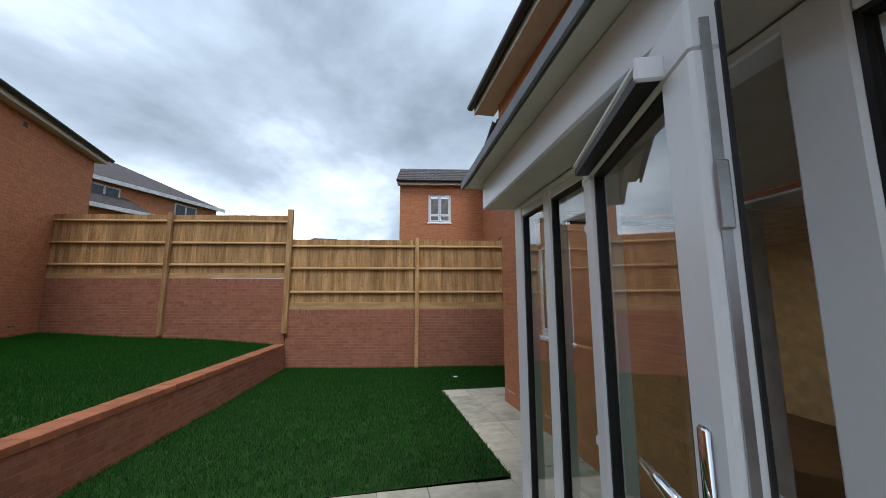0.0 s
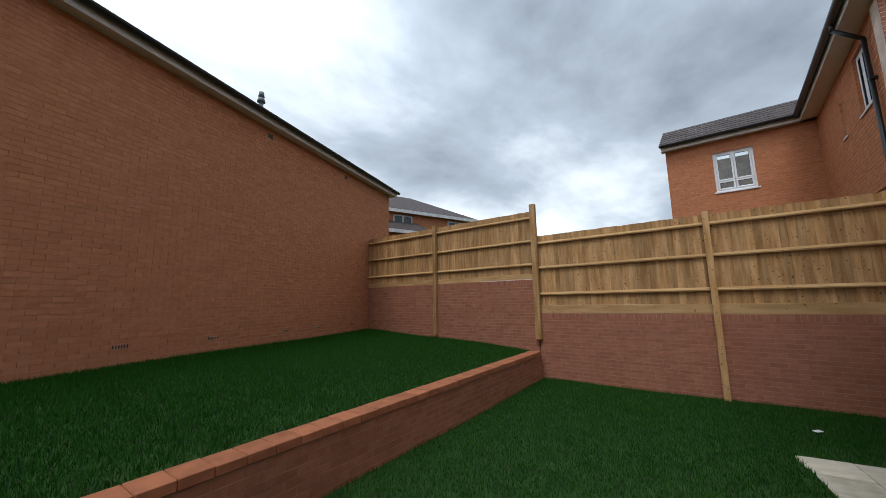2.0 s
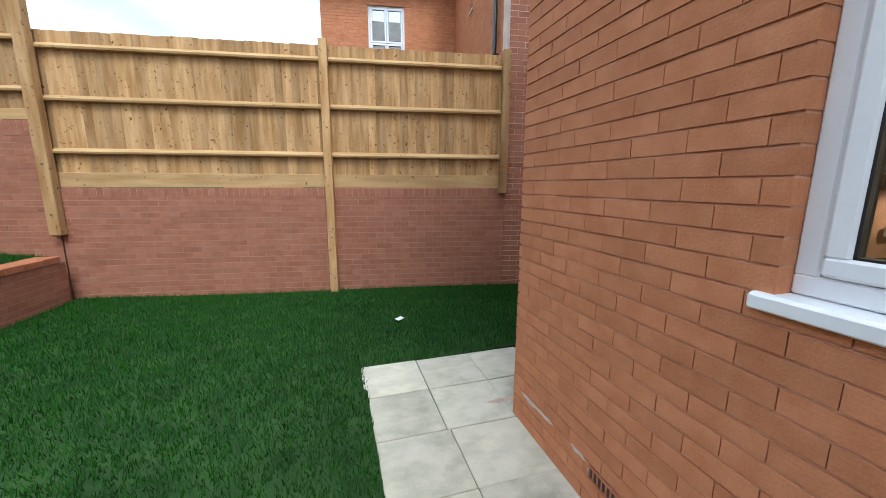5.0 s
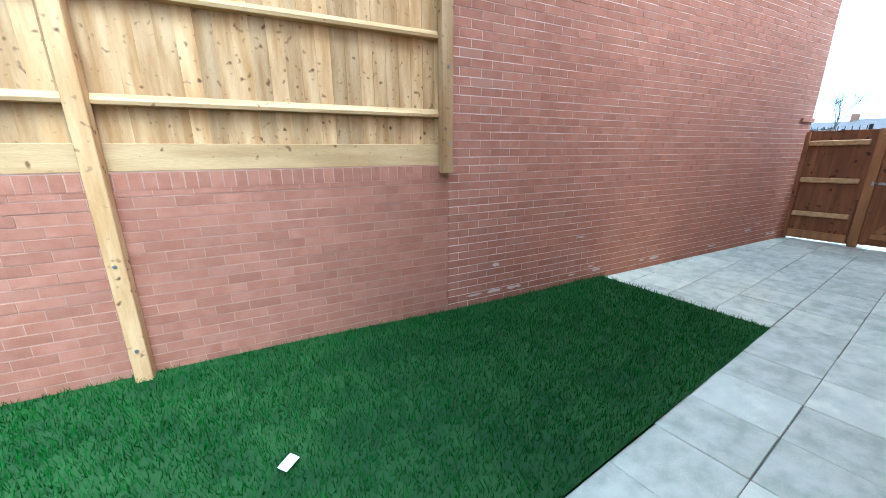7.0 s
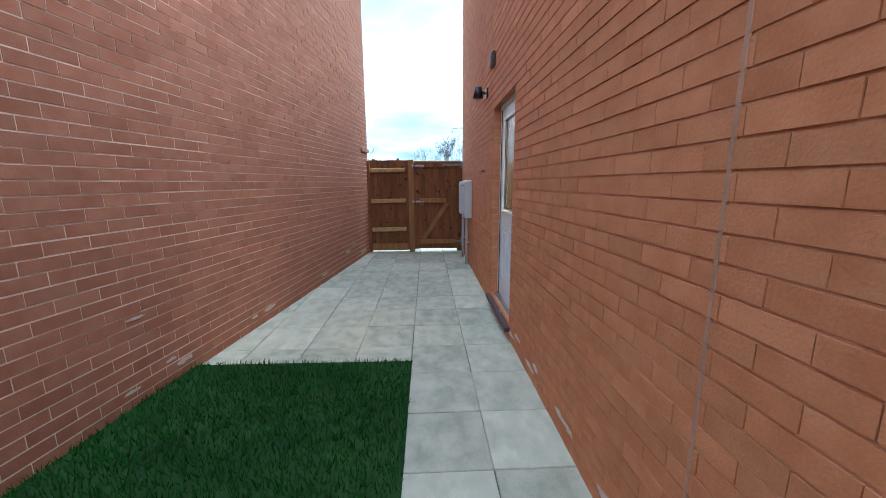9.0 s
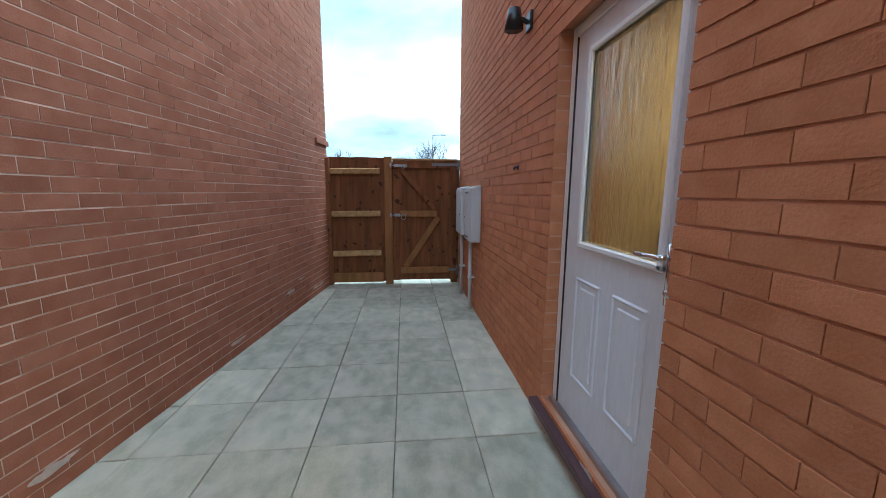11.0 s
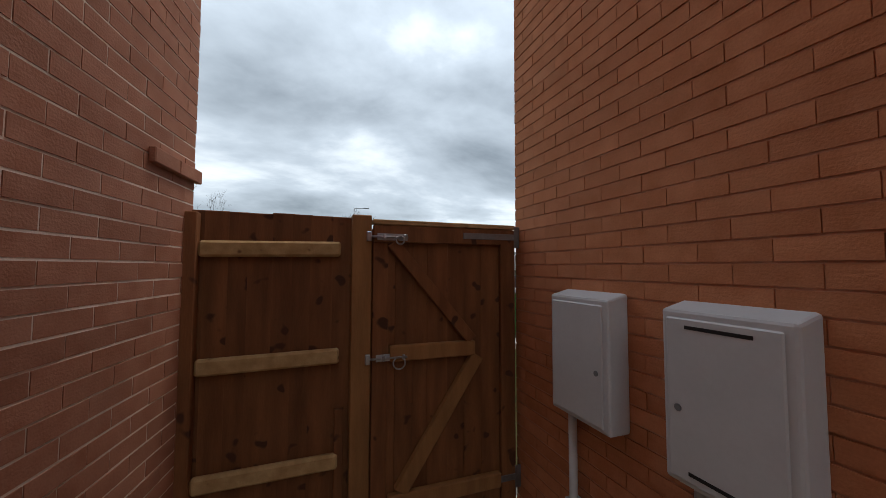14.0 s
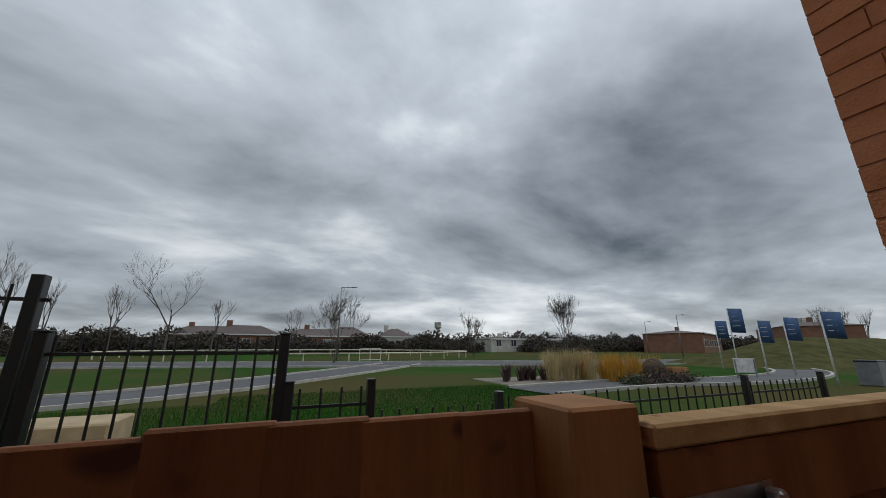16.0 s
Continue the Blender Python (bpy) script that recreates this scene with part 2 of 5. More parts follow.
def mesh_ob(name, bm, mat, smooth=False):
    me = bpy.data.meshes.new(name)
    bmesh.ops.recalc_face_normals(bm, faces=bm.faces)
    bm.to_mesh(me)
    bm.free()
    me.materials.append(mat)
    if smooth:
        for p in me.polygons:
            p.use_smooth = True
    return new(name, me)


def part(name, bm, mat, parent, label="", smooth=False):
    """One mesh that moves with its thing."""
    ob = mesh_ob(name, bm, mat, smooth)
    ob.parent = parent
    return tagged(ob, label) if label else ob


def thing(name, label, category, m=None, group="", kind=""):
    ob = new(name)
    ob.empty_display_size = 0.1
    ob.matrix_basis = m or Matrix()
    return tagged(ob, label, category, group, kind)


def raw_mesh(name, verts, faces, mat):
    me = bpy.data.meshes.new(name)
    me.from_pydata(verts, [], faces)
    me.update()
    me.materials.append(mat)
    return me


def pieces(v0, sizes):
    """Many open-backed boxes as one vertex and face list: v0 low corners, sizes."""
    n = len(v0)
    corner = np.array([(0, 0, 0), (1, 0, 0), (1, 0, 1), (0, 0, 1), (0, 1, 0), (1, 1, 0), (1, 1, 1), (0, 1, 1)], float)
    verts = (v0[:, None, :] + corner[None] * sizes[:, None, :]).reshape(-1, 3)
    quad = np.array([(0, 1, 2, 3), (0, 4, 5, 1), (1, 5, 6, 2), (3, 2, 6, 7), (0, 3, 7, 4)])
    faces = (quad[None] + 8 * np.arange(n)[:, None, None]).reshape(-1, 4)
    return verts.tolist(), faces.tolist()


COURSE, PITCH, BED, PERP = 0.075, 0.225, 0.009, 0.004
late_bricks = []


def brick_wall(name, label, at, angle, length, height, thick=0.3, openings=(), mats=None, near=None, foot=0.0, soldier=False, trim=0.0):
    """A wall whose face lies on local y = 0 and looks to -y; u runs along local x. Bricks in courses stand 7 mm proud of the mortar."""
    bmat, mmat = mats or (BRICK, MORTAR)
    m = pose(*at, 0, 0, angle)
    core = bmesh.new()
    cuts = sorted({0.0, length, *[min(max(c, 0), length) for o in openings for c in o[:2]]})
    for a, b in zip(cuts, cuts[1:]):
        if b - a < 1e-4:
            continue
        b_core = min(b, length - trim)      # bricks alone turn the corner
        holes = sorted((o[2], o[3]) for o in openings if o[0] <= a + 1e-6 and o[1] >= b - 1e-6)
        z = foot
        for h0, h1 in holes + [(height, height)]:
            if h0 - z > 1e-4:
                box(core, a, b_core, 0.0055 if bmat is BRICK else 0.0024, thick, z, h0)
            z = max(z, h1)
    wall = mesh_ob(name, core, mmat)
    wall.matrix_basis = m
    tagged(wall, label, "wall", kind="structure")
    lo, size = [], []
    rng = random.Random(name)
    top = height - 0.112 if soldier else height
    perp = PERP if bmat is BRICK else 0.006
    if soldier:                # top course of bricks stood on edge
        for k in range(int(length / 0.075)):
            lo.append((k * 0.075, rng.uniform(-0.002, 0.001), top + 0.003)); size.append((0.067, 0.016, 0.107))
    for i in range(int((top - foot) / COURSE + 0.5)):
        z0 = foot + i * COURSE
        z1 = min(z0 + COURSE - BED, top)
        u = -PITCH / 2 if i % 2 else 0.0
        while u < length:
            spans = [(max(u, 0), min(u + PITCH - perp, length))]
            for o in openings:
                if o[2] < z0 + 0.04 < o[3]:
                    spans = [p for a, b in spans for p in ((a, min(b, o[0])), (max(a, o[1]), b)) if p[1] - p[0] > 0.02]
            for a, b in spans:
                if b - a > 0.02:
                    edge = any(abs(a - o[1]) < 0.01 or abs(b - o[0]) < 0.01 for o in openings if o[2] < z0 + 0.04 < o[3])
                    deep = 0.1 if edge else 0.016
                    proud = rng.uniform(-0.0015, 0.0015)
                    if edge:
                        a, b = (a - 0.003 if any(abs(a - o[1]) < 0.01 for o in openings) else a), (b + 0.003 if any(abs(b - o[0]) < 0.01 for o in openings) else b)
                    lo.append((a, proud, z0)); size.append((b - a, deep, z1 - z0))
            u += PITCH
    lo, size = np.array(lo), np.array(size)
    if near is not None and len(lo):
        cu, cz = lo[:, 0] + size[:, 0] / 2, lo[:, 2]
        sel = (cu > near[0]) & (cu < near[1]) & (cz > near[2]) & (cz < near[3])
        idx = np.flatnonzero(sel)[:300]
        sel[:] = False
        sel[idx] = True
        late_bricks.append((wall, lo[sel], size[sel], bmat))
        lo, size = lo[~sel], size[~sel]
    v, f = pieces(lo, size)
    rest = new("brickwork", raw_mesh("brickwork", v, f, bmat))
    rest.parent = wall
    tagged(rest, kind="stuff")
    return wall


def lay_late_bricks():
    shared = {}
    for wall, lo, size, mat in late_bricks:
        for p, s in zip(lo, size):
            key = (mat.name, *(round(c, 3) for c in s))
            if key not in shared:
                v, f = pieces(np.zeros((1, 3)), np.array([s]))
                shared[key] = raw_mesh("brick", v, f, mat)
            ob = new("brick", shared[key])
            ob.parent = wall
            ob.location = p


# ---------------- large structure ----------------
WALL_X, WALL_Y, HOUSE_END = 2.93, 7.45, 11.06
FENCE_S = 0.15
NB = (4.21, 10.26)          # where the fence meets the next house


def fence_y(x):
    return NB[1] + FENCE_S * (NB[0] - x)


def retain_x(y):
    return -2.05 + 0.104 * (y - 4.1)


def lane_y(x):
    return NB[1] - 0.133 * (x - NB[0])


def nbwall_x(y):
    return -5.98 - 0.17 * (y - 5.16)


def upper_z(x, y):
    a, b = retain_x(y) - 0.25, nbwall_x(y)
    f = min(max((x - a) / (b - a), 0), 1)
    return 0.58 + 0.30 * f ** 0.8 + 0.012 * math.sin(2.1 * x + 1.3 * y)


KW = (5.23, 6.135, 1.17, 2.43)      # kitchen window: y0 y1 z0 z1
SD = (6.75, 7.6865, 0.12, 2.20)      # side door: x0 x1 z0 z1
rear = brick_wall("wall_rear", "orange brick rear wall of the house", (WALL_X, WALL_Y - 0.014, 0), -90, 11.0, 5.3, 0.3,
                  [(WALL_Y - 0.014 - KW[1], WALL_Y - 0.014 - KW[0], KW[2], KW[3]), (4.05, 8.2, -0.1, 2.3)], near=(0.0, 2.9, 0.55, 2.6))
side = brick_wall("wall_side", "orange brick side wall of the house along the passage", (HOUSE_END, WALL_Y, 0), 180, HOUSE_END - WALL_X, 5.6, 0.3,
                  [(HOUSE_END - SD[1], HOUSE_END - SD[0], SD[2], SD[3])], near=(0.0, 3.3, 0.6, 2.1), trim=0.012)
lane = brick_wall("wall_passage", "red brick side wall of the next house along the passage", (NB[0], NB[1], 0), math.degrees(math.atan2(-0.133, 1)), 6.96, 6.2, 0.3,
                  mats=(BRICK_RED, MORTAR_PALE), near=(4.6, 6.96, 0.9, 2.6))
far_rear = brick_wall("wall_next_rear", "orange brick rear wall of the next house", (5.1, 15.35, 0), -99.5, 5.13, 6.3, 0.3,
                      [(3.45, 4.1, 4.95, 6.1), (2.2, 2.42, 4.95, 5.75), (3.2, 4.0, 2.3, 3.55)])
wing = brick_wall("wall_next_wing", "orange brick rear wing of the next house", (1.74, 15.75, 0), -8.5, 3.4, 6.3, 0.3, [(1.15, 2.08, 4.72, 5.95)])
wing_side = brick_wall("wall_next_wing_side", "orange brick flank of the rear wing", (2.3, 20.7, 0), -96.5, 4.95, 6.3, 0.3)
fl = math.hypot(NB[0] + 1.38, FENCE_S * (NB[0] + 1.38))
fa = math.degrees(math.atan2(-FENCE_S, 1))
low = brick_wall("wall_garden_low", "red brick garden wall below the fence", (-1.38, fence_y(-1.38), 0), fa, fl - 0.004, 1.425, 0.215, mats=(BRICK_RED, MORTAR_RED), near=(1.9, 5.6, 0.2, 1.42), soldier=True)
hl = math.hypot(5.9, FENCE_S * 5.9)
high = brick_wall("wall_garden_high", "red brick garden wall below the upper fence", (-7.28, fence_y(-7.28), 0), fa, hl - 0.02, 2.2, 0.215, mats=(BRICK_RED, MORTAR_RED), soldier=True)
nb_len = 17.6
nb = brick_wall("wall_neighbour", "orange brick side wall of the neighbouring house", (nbwall_x(-4.0), -4.0, 0), 99.65, nb_len, 5.72, 0.3, foot=0.3)
ret_ang = math.degrees(math.atan2(1, 0.104))
retain = brick_wall("wall_retaining", "low red brick retaining wall between the lawns", (retain_x(-3), -3, 0), ret_ang, 14.05, 0.53, 0.215, mats=(BRICK_RED, MORTAR_RED), near=(7.0, 14.0, 0.0, 0.6))
# closing walls of the neighbour and the yard behind the walker
closing = bmesh.new()
box(closing, -9, 12, -4.3, -4.0, 0, 2.2)
tagged(mesh_ob("wall_yard_end", closing, BRICK), "orange brick garden end wall", "wall", kind="structure")

# coping of the retaining wall: bricks laid on edge across it
cop = tagged(new("coping"), "smooth orange brick coping on the retaining wall", "coping", kind="structure")
cop.matrix_basis = pose(retain_x(-3), -3, 0.53, 0, 0, ret_ang)
cop_shared = [bx(0, 0.2225, -0.012, 0.238, 0.004, 0.08 + 0.002 * i, bevel=0.006) for i in range(3)]
cop_mesh = []
for b in cop_shared:
    me = bpy.data.meshes.new("coping_brick"); b.to_mesh(me); b.free(); me.materials.append(COPING); cop_mesh.append(me)
for i in range(62):
    o = new("coping_brick", cop_mesh[i % 3]); o.parent = cop; o.location = (i * 0.2255, 0, 0)


# ground, lawns and paving
def sheet(name, rings, mat, label, category):
    me = raw_mesh(name, *rings, mat)
    ob = new(name, me)
    return tagged(ob, label, category, kind="structure")


def grid_sheet(name, fx, fz, nu, nv, mat, label, category):
    """A sheet over u, v in 0..1 with places from fx(u, v) and heights from fz(x, y)."""
    vs, fs = [], []
    for j in range(nv + 1):
        for i in range(nu + 1):
            x, y = fx(i / nu, j / nv)
            vs.append((x, y, fz(x, y)))
    for j in range(nv):
        for i in range(nu):
            a = j * (nu + 1) + i
            fs.append((a, a + 1, a + nu + 2, a + nu + 1))
    return sheet(name, (vs, fs), mat, label, category)


def lawn_z(x, y):
    return 0.012 + 0.010 * math.sin(1.7 * x + 0.9 * y)


PAVE_X, PATIO_Y, LAWN_Y, LAWN_X = 2.03, 4.97, 8.312, 6.36
grid_sheet("lawn_lower", lambda u, v: (lambda y: (retain_x(y) + u * (PAVE_X - retain_x(y)), y))(PATIO_Y + v * (fence_y(0) + 0.55 - PATIO_Y)), lawn_z, 14, 30, SOIL, "dense dark green lower lawn turf", "lawn")
grid_sheet("lawn_near", lambda u, v: (lambda y: (retain_x(y) + u * (0.3 - retain_x(y)), y))(-4 + v * (PATIO_Y + 4)), lawn_z, 10, 30, SOIL, "dense dark green lawn turf beside the patio", "lawn")
grid_sheet("lawn_side", lambda u, v: (lambda x: (x, LAWN_Y + v * (lane_y(x) + 0.15 - LAWN_Y)))(PAVE_X + u * (LAWN_X - PAVE_X)), lawn_z, 20, 10, SOIL, "dense green lawn strip beside the paving", "lawn")
grid_sheet("lawn_upper", lambda u, v: (lambda y: (retain_x(y) - 0.2 + u * (nbwall_x(y) - 0.1 - retain_x(y) + 0.2), y))(-4 + v * 16.1), upper_z, 16, 50, SOIL, "green raised upper lawn turf", "lawn")


def blades(name, n, place, height, label):
    """Grass blades, one triangle each, at place(rng) -> x, y, z."""
    rng = np.random.default_rng(7)
    x, y, z = place(rng, n)
    n = len(x)
    a = rng.uniform(0, 2 * np.pi, n)
    h = rng.uniform(0.6, 1.25, n) * height
    w = rng.uniform(0.0022, 0.0042, n)
    lean = rng.uniform(0, 0.7, n) * h
    b = rng.uniform(0, 2 * np.pi, n)
    v = np.empty((n, 3, 3))
    v[:, 0] = np.stack((x - w * np.cos(a), y - w * np.sin(a), z), 1)
    v[:, 1] = np.stack((x + w * np.cos(a), y + w * np.sin(a), z), 1)
    v[:, 2] = np.stack((x + lean * np.cos(b), y + lean * np.sin(b), z + h), 1)
    me = bpy.data.meshes.new(name)
    me.vertices.add(3 * n); me.loops.add(3 * n); me.polygons.add(n)
    me.vertices.foreach_set("co", v.ravel())
    me.loops.foreach_set("vertex_index", np.arange(3 * n))
    me.polygons.foreach_set("loop_start", np.arange(0, 3 * n, 3))
    me.update(calc_edges=True)
    me.materials.append(GRASS)
    return tagged(new(name, me), label, "grass", kind="stuff")


def lower_place(rng, n):
    y = rng.uniform(-1.0, 11.4, n); x = rng.uniform(-2.6, 6.4, n)
    left = (x < PAVE_X) & (x > -2.05 + 0.104 * (y - 4.1)) & (y < NB[1] + FENCE_S * (NB[0] - x)) & ~((x > 0.3) & (y < PATIO_Y))
    strip = (x >= PAVE_X) & (x < LAWN_X) & (y > LAWN_Y) & (y < NB[1] - 0.133 * (x - NB[0]))
    k = left | strip
    x, y = x[k], y[k]
    return x, y, 0.010 + 0.010 * np.sin(1.7 * x + 0.9 * y)


def upper_place(rng, n):
    y = rng.uniform(0.0, 12.1, n)
    a = -2.3 + 0.104 * (y - 4.1); b = -5.98 - 0.17 * (y - 5.16)
    f = rng.uniform(0, 1, n)
    x = a + f * (b - a)
    return x, y, 0.578 + 0.30 * f ** 0.8 + 0.012 * np.sin(2.1 * x + 1.3 * y)


blades("grass_lower", 420000, lower_place, 0.045, "short dense dark green grass blades")
blades("grass_upper", 210000, upper_place, 0.05, "short dense green grass blades on the raised lawn")

bed = bmesh.new()
box(bed, 0.3, WALL_X + 0.1, -4, PATIO_Y, -0.1, -0.012)
box(bed, PAVE_X, WALL_X + 0.1, PATIO_Y, LAWN_Y, -0.1, -0.012)
box(bed, WALL_X - 0.1, LAWN_X, WALL_Y - 0.1, LAWN_Y, -0.1, -0.012)
box(bed, LAWN_X, 11.3, WALL_Y - 0.1, 10.2, -0.1, -0.012)
paving = tagged(mesh_ob("paving", bed, JOINT), "weathered pale concrete slab paving with dark joints", "paving", kind="structure")
slab_meshes = []
for i in range(4):
    b = bmesh.new()
    box(b, 0, 0.450, 0, 0.450, -0.04, 0.0, bevel=0.0035)
    me = bpy.data.meshes.new("slab")
    b.to_mesh(me); b.free(); me.materials.append(SLAB); slab_meshes.append(me)
srng = random.Random(4)


def slab(x, y, sx=1.0, sy=1.0):
    o = new("slab", slab_meshes[srng.randrange(4)])
    o.parent = paving
    o.matrix_basis = pose(x + srng.uniform(-.002, .002), y + srng.uniform(-.002, .002), srng.uniform(-0.003, 0.003), srng.uniform(-.2, .2), srng.uniform(-.2, .2), srng.uniform(-.25, .25)) @ Matrix.Diagonal((sx, sy, 1, 1))


SP, SPX = 0.455, 0.4635
SX0, SY0 = 8.03 - 13 * SPX, 7.41         # slab joints along and across the passage
for j in range(6):
    for i in range(21):
        x, y = SX0 + i * SPX, SY0 + j * SP
        if x > 11.3 or y > lane_y(x) + 0.1:
            continue
        if j >= 2 and x < LAWN_X:
            if x + SPX > LAWN_X + 0.06:
                slab(LAWN_X + 0.004, y, (x + SPX - LAWN_X - 0.010) / 0.450)
            continue
        slab(x, y, 1.018)
for i in range(2):                       # strip along the rear wall
    for j in range(6):
        slab(PAVE_X + 0.002 + i * SP, SY0 - (j + 1) * SP)
for i in range(6):                       # patio in front of the garden room
    for j in range(12):
        slab(0.31 + i * SP, PATIO_Y - (j + 1) * SP)


# ---------------- fence on the garden wall ----------------
def fence_board(w, z0, z1, parent, x, y, rng):
    """Feather-edged board: thick on one edge, thin on the other."""
    b = bmesh.new()
    t0, t1 = 0.016, 0.007
    top = z1 + rng.uniform(-0.006, 0.006)
    vs = [b.verts.new(p) for p in ((0, 0, z0), (w, t0 - t1, z0), (w, t0, z0), (0, t0, z0), (0, 0, top), (w, t0 - t1, top), (w, t0, top), (0, t0, top))]
    for f in ((0, 1, 5, 4), (1, 2, 6, 5), (2, 3, 7, 6), (3, 0, 4, 7), (4, 5, 6, 7), (3, 2, 1, 0)):
        b.faces.new([vs[i] for i in f])
    o = part("board", b, SOFTWOOD, parent)
    o.location = (x, y, 0)
    return o


def fence_bay(u0, u1, z_boards, z_top, rails, z_wall, seed):
    """One bay of the fence in the fence's own frame: u along it, -y towards the garden."""
    base = thing("timber_fence", "knotty pale timber feather-edge fence panel with three rails", "timber fence",
                 pose(NB[0], NB[1], 0, 0, 0, fa) @ pose(u0, 0.03, z_wall), "fence panels on the garden wall")
    rng = random.Random(seed)
    L = u1 - u0
    n = max(1, round(L / 0.105))
    w = L / n
    for i in range(n):
        fence_board(w + 0.008, z_boards - z_wall, z_top - z_wall, base, i * w, rng.uniform(-0.002, 0.002), rng)
    for z in rails:
        b = bmesh.new()
        zz = z - z_wall
        vs = [b.verts.new(p) for x in (0.0, L) for p in ((x, 0, zz - 0.035), (x, -0.05, zz - 0.03), (x, -0.055, zz - 0.008), (x, 0, zz + 0.035))]
        for f in ((0, 1, 2, 3), (7, 6, 5, 4), (0, 4, 5, 1), (1, 5, 6, 2), (2, 6, 7, 3), (3, 7, 4, 0)):
            b.faces.new([vs[i] for i in f])
        part("rail", b, RAILWOOD, base, "pale sawn arris rail")
    part("gravel_board", bx(0, L, -0.012, 0.012, 0.003, z_boards - z_wall + 0.02, bevel=0.003), RAILWOOD, base, "plain horizontal gravel board")
    return base


def fence_post(u, z0, z1, w=0.1):
    base = thing("fence_post", "square pale timber fence post bolted to the brick wall", "fence post",
                 pose(NB[0], NB[1], z0, 0, 0, fa) @ pose(u, -0.052, 0), "fence posts")
    b = bx(-w / 2, w / 2, -0.05, 0.05, 0, z1 - z0, bevel=0.006)
    part("shaft", b, SOFTWOOD, base)
    for z in (0.25, 0.85):
        bb = bmesh.new()
        rod(bb, (0, -0.058, z), (0, -0.046, z), 0.012, 8)
        part("bolt", bb, GALV, base, "grey bolt head")
    return base


cosf = math.cos(math.radians(fa))


def fu(x):
    return (x - NB[0]) / cosf


LOW_R, HIGH_R = (3.03, 2.46, 1.86), (3.66, 3.10, 2.55)
bays_low = [(-1.38, 1.82), (1.82, 4.20)]
for k, (xa, xb) in enumerate(bays_low):
    fence_bay(fu(xa), fu(xb), 1.585, 3.2, LOW_R, 1.43, k)
bays_high = [(-7.24, -4.31), (-4.31, -1.38)]
for k, (xa, xb) in enumerate(bays_high):
    fence_bay(fu(xa), fu(xb), 2.31, 3.82, HIGH_R, 2.205, 10 + k)
fence_post(fu(-1.38), 0.85, 3.96, 0.13)
fence_post(fu(1.82), 0.0, 3.24)
fence_post(fu(-4.31), 0.82, 3.86)
fence_post(fu(4.16), 1.36, 3.24)
fence_post(fu(-7.22), 1.9, 3.8, 0.06)

# ---------------- side gate ----------------
GX = 11.04


def plank(name, y0, y1, z0, z1, x0, x1, mat, parent, bev=0.003, label=""):
    return part(name, bx(x0 - GX, x1 - GX, y0, y1, z0, z1, bevel=bev), mat, parent, label)


def rail_taper(y0, y1, z, h, d, mat, parent, tilt=0.0):
    b = bmesh.new()
    box(b, 0.051 - d, 0.051, y0, y1, z - h / 2, z + h / 2, bevel=0.012)
    for v in b.verts:
        v.co.z += (v.co.y - y0) * tilt
    return part("rail", b, mat, parent, "lighter sawn rail")


panel = thing("boarded_screen", "fixed brown stained boarded panel beside the gate", "fence panel", pose(GX, 0, 0))
prng = random.Random(3)
y = 8.55
while y < 9.40:
    w = prng.uniform(0.095, 0.125)
    plank("board", y - 0.012, y + w, 0.03, 1.845 + prng.uniform(-0.006, 0.006), GX + 0.052 + prng.uniform(0, 0.004), GX + 0.068, GATEWOOD, panel)
    y += w
for z in (1.655, 1.05, 0.47):
    rail_taper(8.60, 9.30, z, 0.085, 0.045, RAILWOOD, panel, -0.015)
plank("gravel_board", 8.57, 9.32, 0.03, 0.17, GX + 0.02, GX + 0.05, GATEPOST, panel)
plank("cleat", 8.57, 8.62, 0.17, 0.75, GX + 0.02, GX + 0.05, GATEWOOD, panel)
plank("wall_post", 9.30, 9.40, 0.0, 1.83, GX - 0.02, GX + 0.05, GATEWOOD, panel, 0.005)
gp = thing("gate_post", "square lighter brown timber gate post", "gate post", pose(GX, 0, 0))
part("shaft", bx(-0.02, 0.1, 8.43, 8.54, 0, 1.855, bevel=0.004), GATEPOST, gp)
part("stop_batten", bx(0.03, 0.07, 8.36, 8.43, 0.05, 1.78, bevel=0.003), GATEWOOD, gp)
hang = thing("hanging_post", "dark brown timber post fixed to the house wall", "gate post", pose(GX, 0, 0))
part("shaft", bx(0.024, 0.09, WALL_Y + 0.003, 7.56, 0, 1.80, bevel=0.004), GATEWOOD, hang)

gate = thing("garden_gate", "closed brown stained ledged and braced timber gate", "gate", pose(GX, 0, 0))
y = 7.49
while y < 8.40:
    w = min(prng.uniform(0.095, 0.125), 8.42 - y)
    plank("board", y - 0.012 * (y > 7.5), y + w - 0.0005, 0.06, 1.80 + prng.uniform(-0.003, 0.003), GX + 0.004 + 0.004 * (round(y * 9) % 2), GX + 0.022, GATEWOOD, gate)
    y += w
plank("stile", 7.49, 7.59, 0.06, 1.80, GX - 0.03, GX, GATEWOOD, gate)
plank("top_rail", 7.59, 8.42, 1.70, 1.80, GX - 0.03, GX, GATEWOOD, gate)
plank("gate_cap", 7.485, 8.425, 1.803, 1.832, GX - 0.034, GX + 0.026, RAILWOOD, gate, 0.004, "pale sawn capping strip")
plank("lower_stile", 8.33, 8.42, 0.06, 1.70, GX - 0.012, GX, GATEWOOD, gate)
for z, y0 in ((1.05, 7.78), (0.21, 7.60)):
    part("ledge", bx(-0.045, 0, y0, 8.32, z - 0.045, z + 0.045, bevel=0.006), GATEPOST, gate, "lighter sawn ledge")


